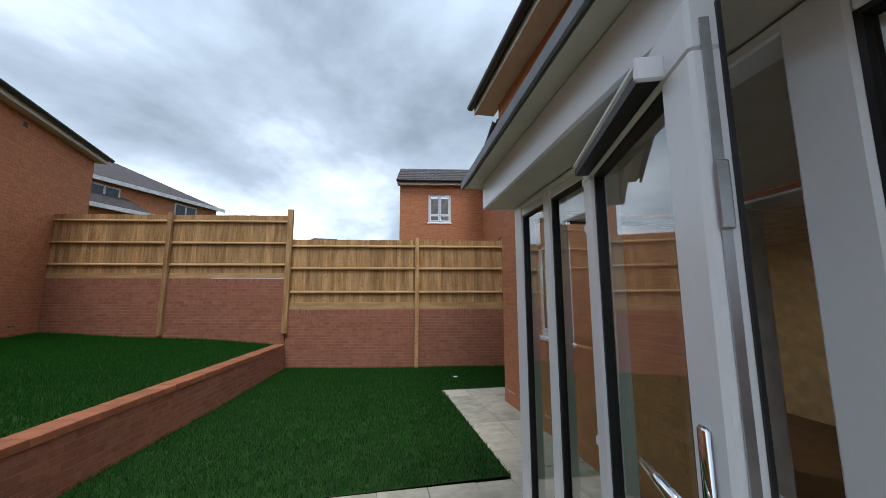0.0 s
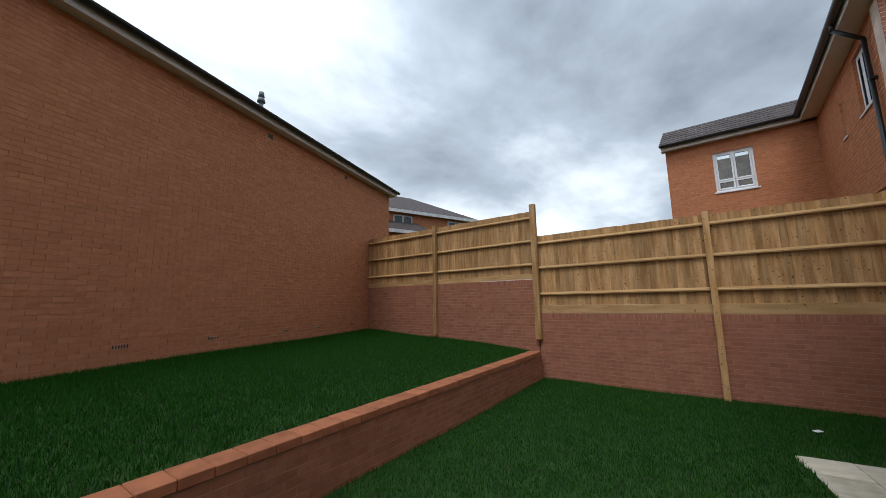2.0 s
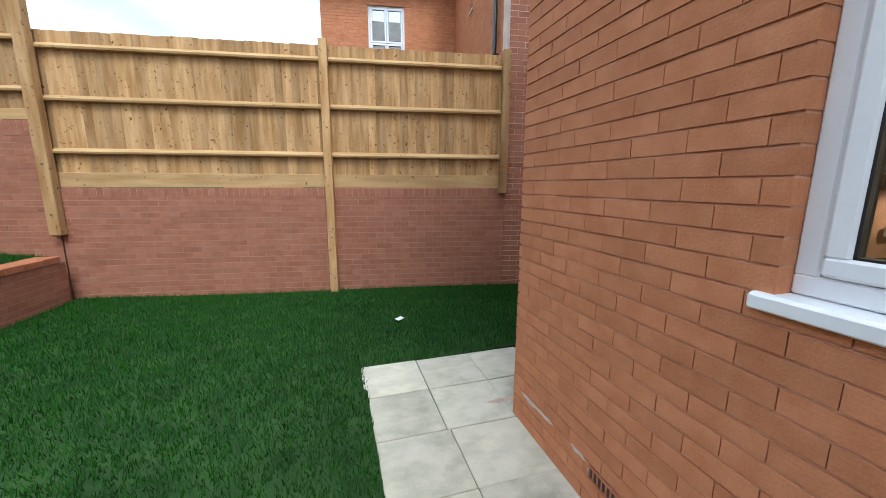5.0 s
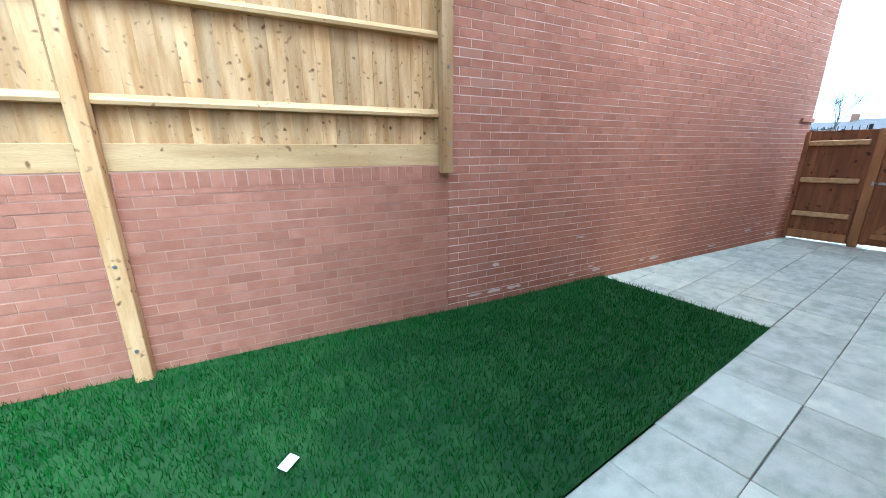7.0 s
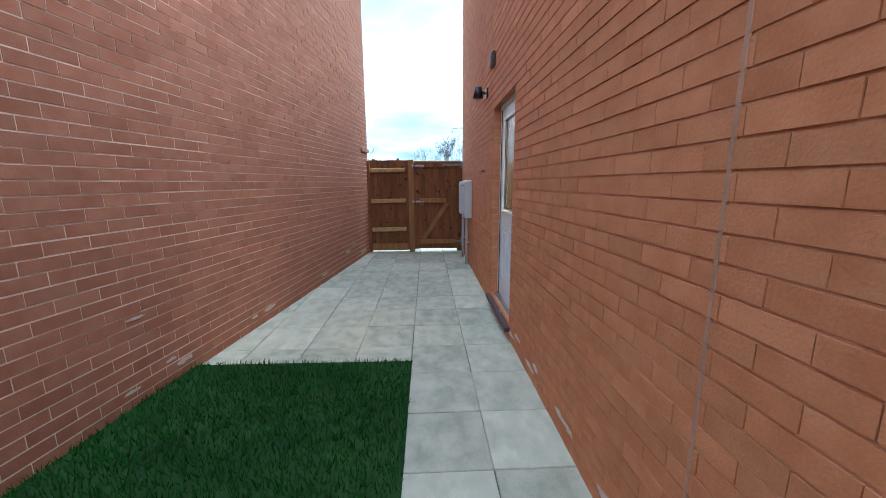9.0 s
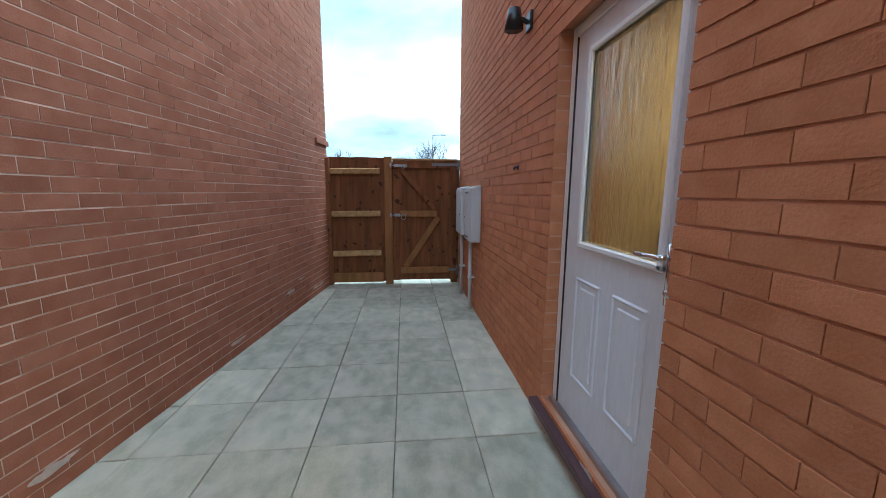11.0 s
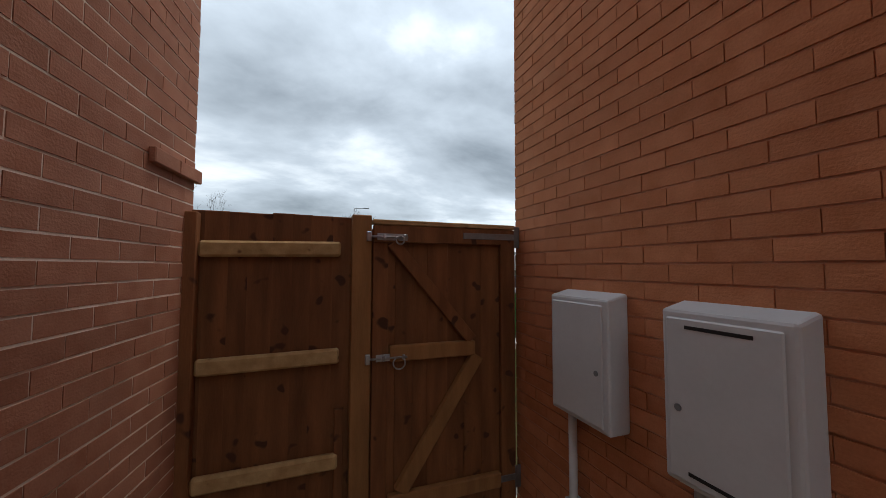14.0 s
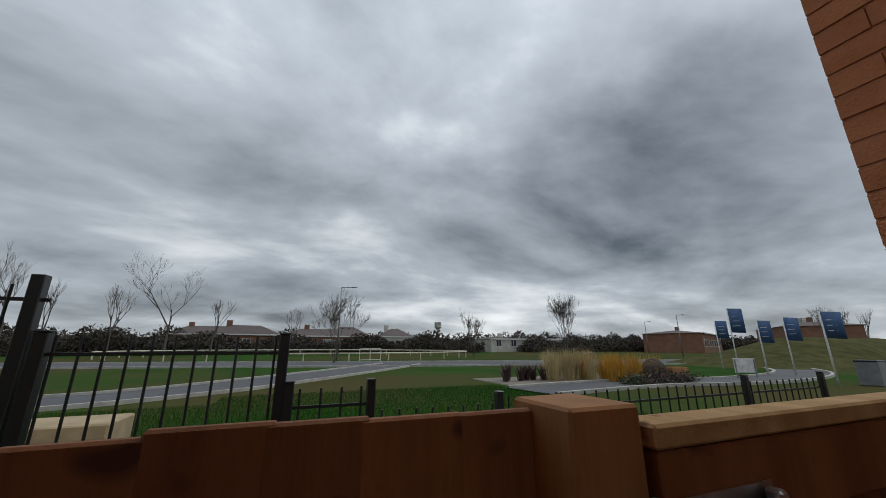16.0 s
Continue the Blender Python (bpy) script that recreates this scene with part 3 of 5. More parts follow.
def brace(ya, za, yb, zb, w, mat):
    b = bmesh.new()
    d = Vector((0, yb - ya, zb - za))
    L = d.length
    box(b, -0.04, 0, -w / 2, w / 2, 0, L, bevel=0.004)
    ang = math.atan2(-(yb - ya), zb - za)
    bmesh.ops.transform(b, matrix=Matrix.Translation((0, ya, za)) @ Matrix.Rotation(ang, 4, "X"), verts=b.verts)
    part("brace", b, mat, gate, "diagonal brace")


brace(7.80, 1.10, 8.31, 1.70, 0.07, GATEWOOD)
brace(8.25, 0.26, 7.76, 1.00, 0.085, GATEPOST)
for z, yy in ((1.752, 7.50), (0.21, 7.50)):
    h = part("strap_hinge", bx(-0.036, -0.031, yy - 0.03, yy + 0.36, z - 0.02, z + 0.02, bevel=0.002), GALV, gate, "dull grey strap hinge")
    part("hinge_plate", bx(-0.037, -0.031, yy - 0.045, yy - 0.005, z - 0.07, z + 0.07, bevel=0.002), GALV, h)


def tower_bolt(z, ring):
    base = part("bolt", bx(-0.034, -0.031, 8.22, 8.40, z - 0.02, z + 0.02, bevel=0.001), STEEL, gate, "bright zinc bolt")
    b = bmesh.new()
    rod(b, (-0.045, 8.22, z), (-0.045, 8.455, z), 0.006, 12)
    part("bar", b, STEEL, base, smooth=True)
    part("keep", bx(-0.052, -0.03, 8.435, 8.462, z - 0.028, z + 0.028, bevel=0.003), STEEL, base)
    for yy in (8.24, 8.36):
        part("staple", bx(-0.058, -0.036, yy - 0.008, yy + 0.008, z - 0.016, z + 0.016, bevel=0.004), STEEL, base)
    c = bmesh.new()
    n, r = 20, 0.035 if ring else 0.024
    pts = [(-0.062, 8.27 + r * math.sin(2 * math.pi * i / n), z - r * 0.8 + r * math.cos(2 * math.pi * i / n)) for i in range(n + 1)]
    for p, q in zip(pts, pts[1:]):
        rod(c, p, q, 0.0045, 8)
    part("ring", c, STEEL, base, smooth=True)


tower_bolt(1.73, False)
tower_bolt(1.03, True)


# ---------------- ground outside ----------------
GROUND = material("verge_grass", (0.030, 0.072, 0.013), 0.9, vary=0.5, scale=0.35, bump=0.6, fine=25, colour2=(0.018, 0.055, 0.008), spec=0.02, stain=(0.062, 0.058, 0.022), stain_scale=0.11, stain_lo=0.42, stain_hi=0.58)


# ---------------- windows and doors ----------------
def window(name, label, m, w, h, sill=True, lights=1, vent=False, transom=None):
    """A plastic window in an opening w x h, low left corner at local 0; face looks to local -y."""
    base = tagged(new(name), label, "window", kind="structure")
    base.matrix_basis = m
    f = 0.055
    fr = bmesh.new()
    box(fr, 0.002, w - 0.002, 0, 0.07, 0.002, f, bevel=0.006); box(fr, 0.002, w - 0.002, 0, 0.07, h - f, h - 0.002, bevel=0.006)
    box(fr, 0.002, f, 0.001, 0.069, f - 0.005, h - f + 0.005, bevel=0.006); box(fr, w - f, w - 0.002, 0.001, 0.069, f - 0.005, h - f + 0.005, bevel=0.006)
    part("window_frame", fr, UPVC, base)
    pw = (w - 2 * f) / lights
    for i in range(lights):
        x0 = f + i * pw + 0.004
        x1 = f + (i + 1) * pw - 0.004
        bands = [(f + 0.004, h - f - 0.004)] if not transom else [(f + 0.004, transom - 0.004), (transom + 0.004, h - f - 0.004)]
        for z0, z1 in bands:
            s = bmesh.new()
            t = 0.05
            box(s, x0, x1, -0.012, 0.05, z0, z0 + t, bevel=0.008); box(s, x0, x1, -0.012, 0.05, z1 - t, z1, bevel=0.008)
            box(s, x0, x0 + t, -0.011, 0.049, z0 + t - 0.006, z1 - t + 0.006, bevel=0.008); box(s, x1 - t, x1, -0.011, 0.049, z0 + t - 0.006, z1 - t + 0.006, bevel=0.008)
            sash = part("sash", s, UPVC, base)
            g = bmesh.new()
            for a in ((x0 + t, x1 - t, z0 + t, z0 + t + 0.006), (x0 + t, x1 - t, z1 - t - 0.006, z1 - t), (x0 + t, x0 + t + 0.006, z0 + t, z1 - t), (x1 - t - 0.006, x1 - t, z0 + t, z1 - t)):
                box(g, a[0], a[1], -0.004, 0.03, a[2], a[3])
            part("gasket", g, GASKET, sash)
            p = part("pane", bx(x0 + t - 0.004, x1 - t + 0.004, 0.010, 0.016, z0 + t - 0.004, z1 - t + 0.004), GLASS, sash)
            p.visible_shadow = False
    if sill:
        b = bmesh.new()
        box(b, -0.045, w + 0.045, -0.075, 0.02, -0.028, 0.0, bevel=0.006)
        box(b, -0.045, w + 0.045, -0.08, -0.062, -0.045, -0.004, bevel=0.005)
        part("window_sill", b, UPVC, base)
    if vent:
        v = bmesh.new()
        box(v, w * 0.18, w * 0.82, -0.05, -0.01, h - f - 0.03, h - f - 0.006, bevel=0.006)
        tv = part("trickle_vent", v, UPVC, base, "white hooded trickle vent")
        part("vent_slot", bx(w * 0.19, w * 0.81, -0.045, -0.012, h - f - 0.042, h - f - 0.031), GASKET, tv)
    return base


kw = window("window_1", "white plastic kitchen window with a projecting sill", pose(WALL_X + 0.055, KW[1], KW[2] + 0.03, 0, 0, -90), KW[1] - KW[0], KW[3] - KW[2] - 0.03, vent=True)
part("sill_stop", bx(0.75, 0.78, -0.05, -0.02, 0.001, 0.028, bevel=0.006), GALV, kw, "small grey plastic drain plug")
rl = bmesh.new()
box(rl, WALL_X + 0.13, WALL_X + 0.305, KW[0] + 0.004, KW[0] + 0.016, KW[2] + 0.03, KW[3] - 0.003); box(rl, WALL_X + 0.13, WALL_X + 0.305, KW[1] - 0.016, KW[1] - 0.004, KW[2] + 0.03, KW[3] - 0.003)
box(rl, WALL_X + 0.13, WALL_X + 0.305, KW[0] + 0.017, KW[1] - 0.017, KW[3] - 0.018, KW[3] - 0.004); box(rl, WALL_X + 0.13, WALL_X + 0.33, KW[0] + 0.017, KW[1] - 0.017, KW[2] + 0.004, KW[2] + 0.03)
tagged(mesh_ob("trim_window_reveal", rl, CEILWHITE), "white plastered window reveal", "trim", kind="structure")
wing_m = pose(1.74, 15.75, 0, 0, 0, -8.5)
window("window_2", "white two-light window high on the next house's wing", wing_m @ pose(1.15, 0.05, 4.74), 0.93, 1.2, lights=2, transom=0.32)
rear_m = pose(5.1, 15.35, 0, 0, 0, -99.5)
window("window_3", "white upstairs window on the next house's rear wall", rear_m @ pose(3.45, 0.05, 4.97), 0.65, 1.12, lights=2)
window("window_4", "narrow white upstairs window", rear_m @ pose(2.2, 0.05, 4.97), 0.22, 0.77)
window("window_5", "white ground floor window of the next house", rear_m @ pose(3.2, 0.05, 2.32), 0.8, 1.22)
# dark rooms behind far windows
for nm, m, a in (("room_wing", wing_m, (0.9, 2.4, 0.32, 1.6, 4.4, 6.2)), ("room_rear", rear_m, (1.9, 4.4, 0.32, 1.6, 2.0, 6.2))):
    b = bmesh.new()
    x0, x1, y0, y1, z0, z1 = a
    box(b, x0, x1, y1, y1 + 0.05, z0, z1)
    o = mesh_ob("wall_" + nm, b, PLASTER); o.matrix_basis = m
    tagged(o, "plain inner wall behind the windows", "wall", kind="structure")


# side door: frame, leaf with a glazed top and two raised panels
door = tagged(new("door_1"), "closed white panelled side door with obscured glass", "door", kind="structure")
door.matrix_basis = pose(SD[1], WALL_Y - 0.075, SD[2], 0, 0, 180)
DW, DH = SD[1] - SD[0], SD[3] - SD[2]
fr = bmesh.new()
box(fr, 0.003, 0.06, 0, 0.07, 0, DH - 0.003, bevel=0.006); box(fr, DW - 0.06, DW - 0.003, 0, 0.07, 0, DH - 0.003, bevel=0.006)
box(fr, 0.055, DW - 0.055, 0.001, 0.069, DH - 0.06, DH - 0.004, bevel=0.006)
part("door_frame", fr, UPVC, door)
part("seal", bx(0.0605, 0.066, -0.002, 0.05, 0.03, DH - 0.065), GASKET, door)
leaf = bmesh.new()
gx0, gx1, gz0, gz1 = 0.23, DW - 0.15, 1.00, DH - 0.19
lx0, lx1, lz0, lz1 = 0.068, DW - 0.068, 0.035, DH - 0.066
for a in ((lx0, lx1, lz0, gz0), (lx0, lx1, gz1, lz1), (lx0, gx0, gz0, gz1), (gx1, lx1, gz0, gz1)):
    box(leaf, a[0], a[1], 0.005, 0.05, a[2], a[3])
lf = part("door_leaf", leaf, DOORPAINT, door)
for k in range(2):
    x0 = 0.20 + k * 0.325
    ra = bmesh.new()
    for (a, b_, c, d) in ((x0, x0 + 0.235, 0.27, 0.288), (x0, x0 + 0.235, 0.797, 0.815), (x0, x0 + 0.018, 0.27, 0.815), (x0 + 0.217, x0 + 0.235, 0.27, 0.815)):
        box(ra, a, b_, -0.004, 0.01, c, d, bevel=0.007)
    box(ra, x0 + 0.045, x0 + 0.19, -0.002, 0.01, 0.315, 0.77, bevel=0.006)
    part("raised_panel", ra, DOORPAINT, lf)
cas = bmesh.new()
for (a, b_, c, d) in ((gx0 - 0.03, gx1 + 0.03, gz0 - 0.03, gz0), (gx0 - 0.03, gx1 + 0.03, gz1, gz1 + 0.03), (gx0 - 0.03, gx0, gz0 - 0.028, gz1 + 0.028), (gx1, gx1 + 0.03, gz0 - 0.028, gz1 + 0.028)):
    box(cas, a, b_, -0.012, 0.02, c, d, bevel=0.007)
part("glazing_cassette", cas, UPVC, lf)
pn = part("pane", bx(gx0, gx1, 0.015, 0.03, gz0, gz1), FROST, lf, "obscured patterned glass")
pn.visible_shadow = False
hd = bmesh.new()
rod(hd, (DW - 0.088, 0.0, 1.03), (DW - 0.088, -0.05, 1.03), 0.01, 12)
rod(hd, (DW - 0.083, -0.05, 1.03), (DW - 0.205, -0.052, 1.028), 0.009, 12)
box(hd, DW - 0.104, DW - 0.072, -0.010, 0.006, 0.86, 1.08, bevel=0.006)
rod(hd, (DW - 0.088, -0.006, 0.91), (DW - 0.088, -0.014, 0.91), 0.011, 12)
part("handle", hd, CHROME, lf, "chrome lever handle", smooth=True)
part("threshold", bx(0.0, DW, -0.02, 0.07, 0.0, 0.033, bevel=0.005), STEEL, door, "silver metal threshold")
stp = tagged(mesh_ob("door_step", bx(SD[0] - 0.05, SD[1] + 0.06, WALL_Y - 0.09, WALL_Y + 0.05, 0.075, 0.118, bevel=0.006), STEPSTONE), "plum tile step ledge under the side door", "step", kind="structure")

# ---------------- garden room bay ----------------
BAY = pose(1.61, 3.68, 0.02, 0, 0, -93)     # u runs along the front, local -y faces the garden
BTOP = 2.29
bay = tagged(new("door_2"), "white plastic glazed bay with an open door leaf", "door", kind="structure")
bay.matrix_basis = BAY


def upright(u0, u1, z0=0.0, z1=2.28, d=0.09):
    return part("post", bx(u0, u1, -0.01, d, z0, z1, bevel=0.008), UPVC, bay)


def glazed(u0, u1, z0=0.09, z1=2.2, side=False):
    """A fixed light between two posts; side: set along the flank, at right angles to the front."""
    turn = pose(0.03, 0, 0, 0, 0, 90) if side else Matrix()
    fr = bmesh.new()
    t = 0.045
    for a in ((u0, u1, z0 - t, z0), (u0, u1, z1, z1 + t), ):
        box(fr, a[0], a[1], -0.006, 0.06, a[2], a[3], bevel=0.006)
    s = part("sash", fr, UPVC, bay)
    s.matrix_basis = turn
    g = bmesh.new()
    for a in ((u0, u1, z0, z0 + 0.012), (u0, u1, z1 - 0.012, z1), (u0, u0 + 0.012, z0, z1), (u1 - 0.012, u1, z0, z1)):
        box(g, a[0], a[1], 0.0, 0.04, a[2], a[3])
    part("gasket", g, GASKET, s)
    p = part("pane", bx(u0 + 0.002, u1 - 0.002, 0.018, 0.024, z0 + 0.002, z1 - 0.002), GLASS, s)
    p.visible_shadow = False


upright(0.0, 0.13); glazed(0.13, 0.45); upright(0.45, 0.535); glazed(0.535, 0.87); upright(0.87, 0.975)
upright(1.66, 1.775); glazed(1.775, 2.3); upright(2.3, 2.38); glazed(2.38, 3.0); upright(3.0, 3.1)
part("head", bx(0.0, 3.1, -0.008, 0.088, 2.245, 2.279, bevel=0.006), UPVC, bay)
part("bottom_track", bx(0.0, 3.1, -0.02, 0.11, 0.0, 0.045, bevel=0.006), UPVC, bay)
# glazed flank towards the kitchen window
part("post", bx(0.0, 0.08, 0.60, 0.66, 0.0, 2.28, bevel=0.006), UPVC, bay)
part("post", bx(0.0, 0.08, 1.20, 1.262, 0.0, 2.28, bevel=0.006), UPVC, bay)
glazed(0.092, 0.598, side=True); glazed(0.662, 1.198, side=True)
# open leaf
leafm = pose(0.985, -0.012, 0.05, 0, 0, -16.5)
leaf2 = bmesh.new()
LW, LH = 0.79, 2.19
for a in ((0, LW, 0, 0.13), (0, LW, LH - 0.11, LH), (0, 0.115, 0.125, LH - 0.105), (LW - 0.115, LW, 0.125, LH - 0.105)):
    box(leaf2, a[0], a[1], -0.06, 0.0, a[2], a[3], bevel=0.008)
lo_ = part("door_leaf", leaf2, UPVC, bay, "open white glazed door leaf")
lo_.matrix_basis = leafm
g = bmesh.new()
for a in ((0.115, LW - 0.115, 0.13, 0.142), (0.115, LW - 0.115, LH - 0.122, LH - 0.11), (0.115, 0.127, 0.13, LH - 0.11), (LW - 0.127, LW - 0.115, 0.13, LH - 0.11)):
    box(g, a[0], a[1], -0.05, -0.01, a[2], a[3])
part("gasket", g, GASKET, lo_)
p = part("pane", bx(0.117, LW - 0.117, -0.034, -0.028, 0.132, LH - 0.112), GLASS, lo_)
p.visible_shadow = False
tv = part("trickle_vent", bx(0.08, LW - 0.1, -0.115, -0.058, LH - 0.075, LH - 0.055, bevel=0.006), UPVC, lo_, "white hooded trickle vent")
part("vent_slot", bx(0.085, LW - 0.105, -0.108, -0.061, LH - 0.1, LH - 0.076), GASKET, tv, "black vent opening")
part("vent_end", bx(LW - 0.104, LW - 0.09, -0.117, -0.058, LH - 0.105, LH - 0.052, bevel=0.004), UPVC, tv)
edge = part("edge_strip", bx(LW + 0.001, LW + 0.005, -0.040, -0.024, 0.05, LH - 0.05), STEEL, lo_, "steel lock strip")
part("seal", bx(LW + 0.0005, LW + 0.006, -0.010, -0.003, 0.02, LH - 0.02), GASKET, lo_, "black rubber edge seal")
for z in (0.35, 1.05, 1.75):
    part("keep", bx(LW + 0.005, LW + 0.011, -0.044, -0.020, z, z + 0.12, bevel=0.003), STEEL, edge)
for side_y in (-0.06, 0.0):
    s = -1 if side_y < 0 else 1
    hb = bmesh.new()
    box(hb, LW - 0.075, LW - 0.04, side_y, side_y + s * 0.012, 1.19, 1.42, bevel=0.006)
    rod(hb, (LW - 0.057, side_y, 1.29), (LW - 0.057, side_y + s * 0.055, 1.29), 0.011, 12)
    rod(hb, (LW - 0.052, side_y + s * 0.055, 1.29), (LW - 0.19, side_y + s * 0.06, 1.305), 0.012, 12, 0.009)
    part("handle", hb, CHROME, lo_, "chrome lever handle", smooth=True)
for z in (1.14, 1.94, 2.13):
    hb = bmesh.new()
    box(hb, 0.915, 0.99, -0.05, -0.010, z, z + 0.045, bevel=0.01)
    rod(hb, (0.975, -0.04, z - 0.02), (0.975, -0.04, z + 0.07), 0.012, 12)
    part("hinge", hb, UPVC, bay)
# roof of the bay: cream soffit, white beam and a grey edge trim
br = tagged(new("bay_roof"), "flat bay roof with white fascia and grey trim", "roof", kind="structure")
br.matrix_basis = BAY
part("frame_soffit", bx(-0.03, 3.3, -0.185, 1.24, BTOP - 0.006, BTOP + 0.02), CREAM, br)
b = bmesh.new()
box(b, -0.05, 3.3, -0.21, -0.187, BTOP - 0.012, BTOP + 0.168, bevel=0.003); box(b, -0.055, -0.032, -0.186, 1.24, BTOP - 0.012, BTOP + 0.168, bevel=0.003)
part("fascia", b, UPVC, br)
part("soffit", bx(-0.19, 3.4, -0.30, 1.24, BTOP + 0.172, BTOP + 0.186), CREAM, br)
part("roof_deck", bx(-0.205, 3.42, -0.315, 1.24, BTOP + 0.189, BTOP + 0.215, bevel=0.004), LEADGREY, br)
part("edge_trim", bx(-0.21, 3.42, -0.33, -0.317, BTOP + 0.165, BTOP + 0.222, bevel=0.003), LEADGREY, br, "dark grey metal roof edge trim")
b = bmesh.new()
box(b, 1.72, WALL_X - 0.005, 0.38, 0.5, 0, BTOP)
tagged(mesh_ob("wall_bay_near", b, PLASTER), "plain rendered flank of the bay", "wall", kind="structure")

lin = bmesh.new()
box(lin, WALL_X - 0.004, WALL_X + 0.301, 3.37, 3.382, 0.04, 2.28); box(lin, WALL_X - 0.004, WALL_X + 0.301, -0.75, 3.368, 2.282, 2.295)
box(lin, WALL_X + 0.303, WALL_X + 0.312, 3.37, KW[0] - 0.01, 0.04, 2.5)
tagged(mesh_ob("trim_bay_opening", lin, CEILWHITE), "white plastered opening into the bay", "trim", kind="structure")

# ---------------- inside ----------------
fl_ = bmesh.new()
box(fl_, 1.7, WALL_X + 0.1, 0.4, 3.47, 0.0, 0.04); box(fl_, WALL_X + 0.1, 7.9, 0.4, 7.13, 0.0, 0.04)
tagged(mesh_ob("floor", fl_, FLOORWOOD), "dark vinyl floor", "floor", kind="structure")
b = bmesh.new(); box(b, WALL_X + 0.3, 7.9, 0.3, 7.15, 2.5, 2.6)
tagged(mesh_ob("ceiling", b, CEILWHITE), "white ceiling", "ceiling", kind="structure")
b = bmesh.new()
box(b, 6.66, 6.76, 0.4, 7.14, 0.04, 2.5); box(b, WALL_X + 0.31, 7.9, 0.3, 0.4, 0.04, 2.5); box(b, 7.9, 8.0, 0.3, 7.14, 0.04, 2.5)
box(b, WALL_X + 0.302, 5.3, 7.13, 7.148, 0.04, 2.5)
tagged(mesh_ob("wall_inner", b, PLASTER), "cream plastered inner walls", "wall", kind="structure")


KR = pose(11.45, 1.83, 0, 0, 0, 90)      # the kitchen run stands along the side wall


def cabinet(x0, x1, y0, y1, z0, z1, mat, label):
    c = thing("kitchen_cabinet", label, "cabinet", KR @ pose((x0 + x1) / 2, (y0 + y1) / 2, z0), "kitchen cabinets")
    w, d, h = (y1 - y0) / 2, (x1 - x0) / 2, z1 - z0
    part("body", bx(-d + 0.02, d, -w, w, 0, h, bevel=0.003), CABINET_PALE, c)
    dr = part("door", bx(-d, -d + 0.018, -w + 0.003, w - 0.003, 0.003, h - 0.003, bevel=0.003), mat, c)
    hb = bmesh.new()
    zz = h * (0.75 if z0 < 1 else 0.15)
    for k in range(8):
        a0, a1 = math.pi * k / 8, math.pi * (k + 1) / 8
        rod(hb, (-d - 0.03 * math.sin(a0), w - 0.05, zz + 0.07 * math.cos(a0)), (-d - 0.03 * math.sin(a1), w - 0.05, zz + 0.07 * math.cos(a1)), 0.006, 8)
    part("handle", hb, STEEL, dr, "curved steel handle", smooth=True)


for y0 in (4.8, 5.4, 6.05, 6.65, 7.25):
    cabinet(4.72, 5.295, y0, y0 + 0.598, 0.05, 0.9, CABINET, "dark wooden base cabinet under the worktop")
for y0 in (4.82, 5.42, 6.82):
    cabinet(4.95, 5.295, y0, y0 + 0.598, 1.45, 2.15, CABINET, "wooden wall cabinet above the worktop")
tagged(mesh_ob("worktop", bx(3.95, 6.655, 6.51, 7.127, 0.903, 0.943, bevel=0.006), WORKTOP), "dark laminate worktop along the side wall", "worktop")
tagged(mesh_ob("worktop", bx(WALL_X + 0.31, 3.93, 4.98, 7.125, 0.903, 0.943, bevel=0.006), WORKTOP), "dark laminate worktop below the window", "worktop")
for y0 in (5.02, 5.62, 6.22):
    c = thing("kitchen_cabinet", "dark wooden base cabinet under the window", "cabinet", pose(3.58, y0 + 0.3, 0.05), "kitchen cabinets")
    part("body", bx(-0.33, 0.29, -0.298, 0.298, 0, 0.85, bevel=0.003), CABINET_PALE, c)
    part("door", bx(0.291, 0.31, -0.295, 0.295, 0.003, 0.847, bevel=0.003), CABINET, c)
hob = thing("gas_hob", "black four-burner gas hob with iron grates", "hob", KR @ pose(5.0, 6.35, 0.945))
part("plate", bx(-0.26, 0.26, -0.3, 0.3, 0, 0.012, bevel=0.004), HOBBLACK, hob)
for dx in (-0.12, 0.12):
    for dy in (-0.14, 0.14):
        bb = bmesh.new(); rod(bb, (dx, dy, 0.012), (dx, dy, 0.03), 0.045, 16); part("burner", bb, HOBBLACK, hob)
        gr = bmesh.new(); box(gr, dx - 0.1, dx + 0.1, dy - 0.006, dy + 0.006, 0.035, 0.047); box(gr, dx - 0.006, dx + 0.006, dy - 0.1, dy + 0.1, 0.034, 0.046)
        for q in (-0.095, 0.095):
            box(gr, dx + q - 0.005, dx + q + 0.005, dy - 0.005, dy + 0.005, 0.012, 0.04)
        part("grate", gr, IRON, hob)
hood = thing("cooker_hood", "stainless steel chimney cooker hood", "cooker hood", KR @ pose(5.29, 6.35, 1.55))
b = bmesh.new(); bmesh.ops.create_cone(b, cap_ends=True, segments=4, radius1=0.42, radius2=0.17, depth=0.25, matrix=Matrix.Translation((-0.27, 0, 0.125)) @ Matrix.Rotation(math.pi / 4, 4, "Z"))
part("canopy", b, STEEL, hood)
part("chimney", bx(-0.39, -0.15, -0.12, 0.12, 0.24, 0.94), STEEL, hood)
part("splashback", bx(-0.002, 0.004, -0.45, 0.45, -0.59, 0.0), STEEL, hood)
sock = thing("wall_socket", "white double wall socket", "socket", KR @ pose(5.298, 5.6, 1.15))
part("plate", bx(-0.012, 0, -0.073, 0.073, -0.043, 0.043, bevel=0.004), UPVC, sock)
tap = thing("kitchen_tap", "chrome swan-neck kitchen tap", "tap", pose(3.50, 5.64, 0.943))
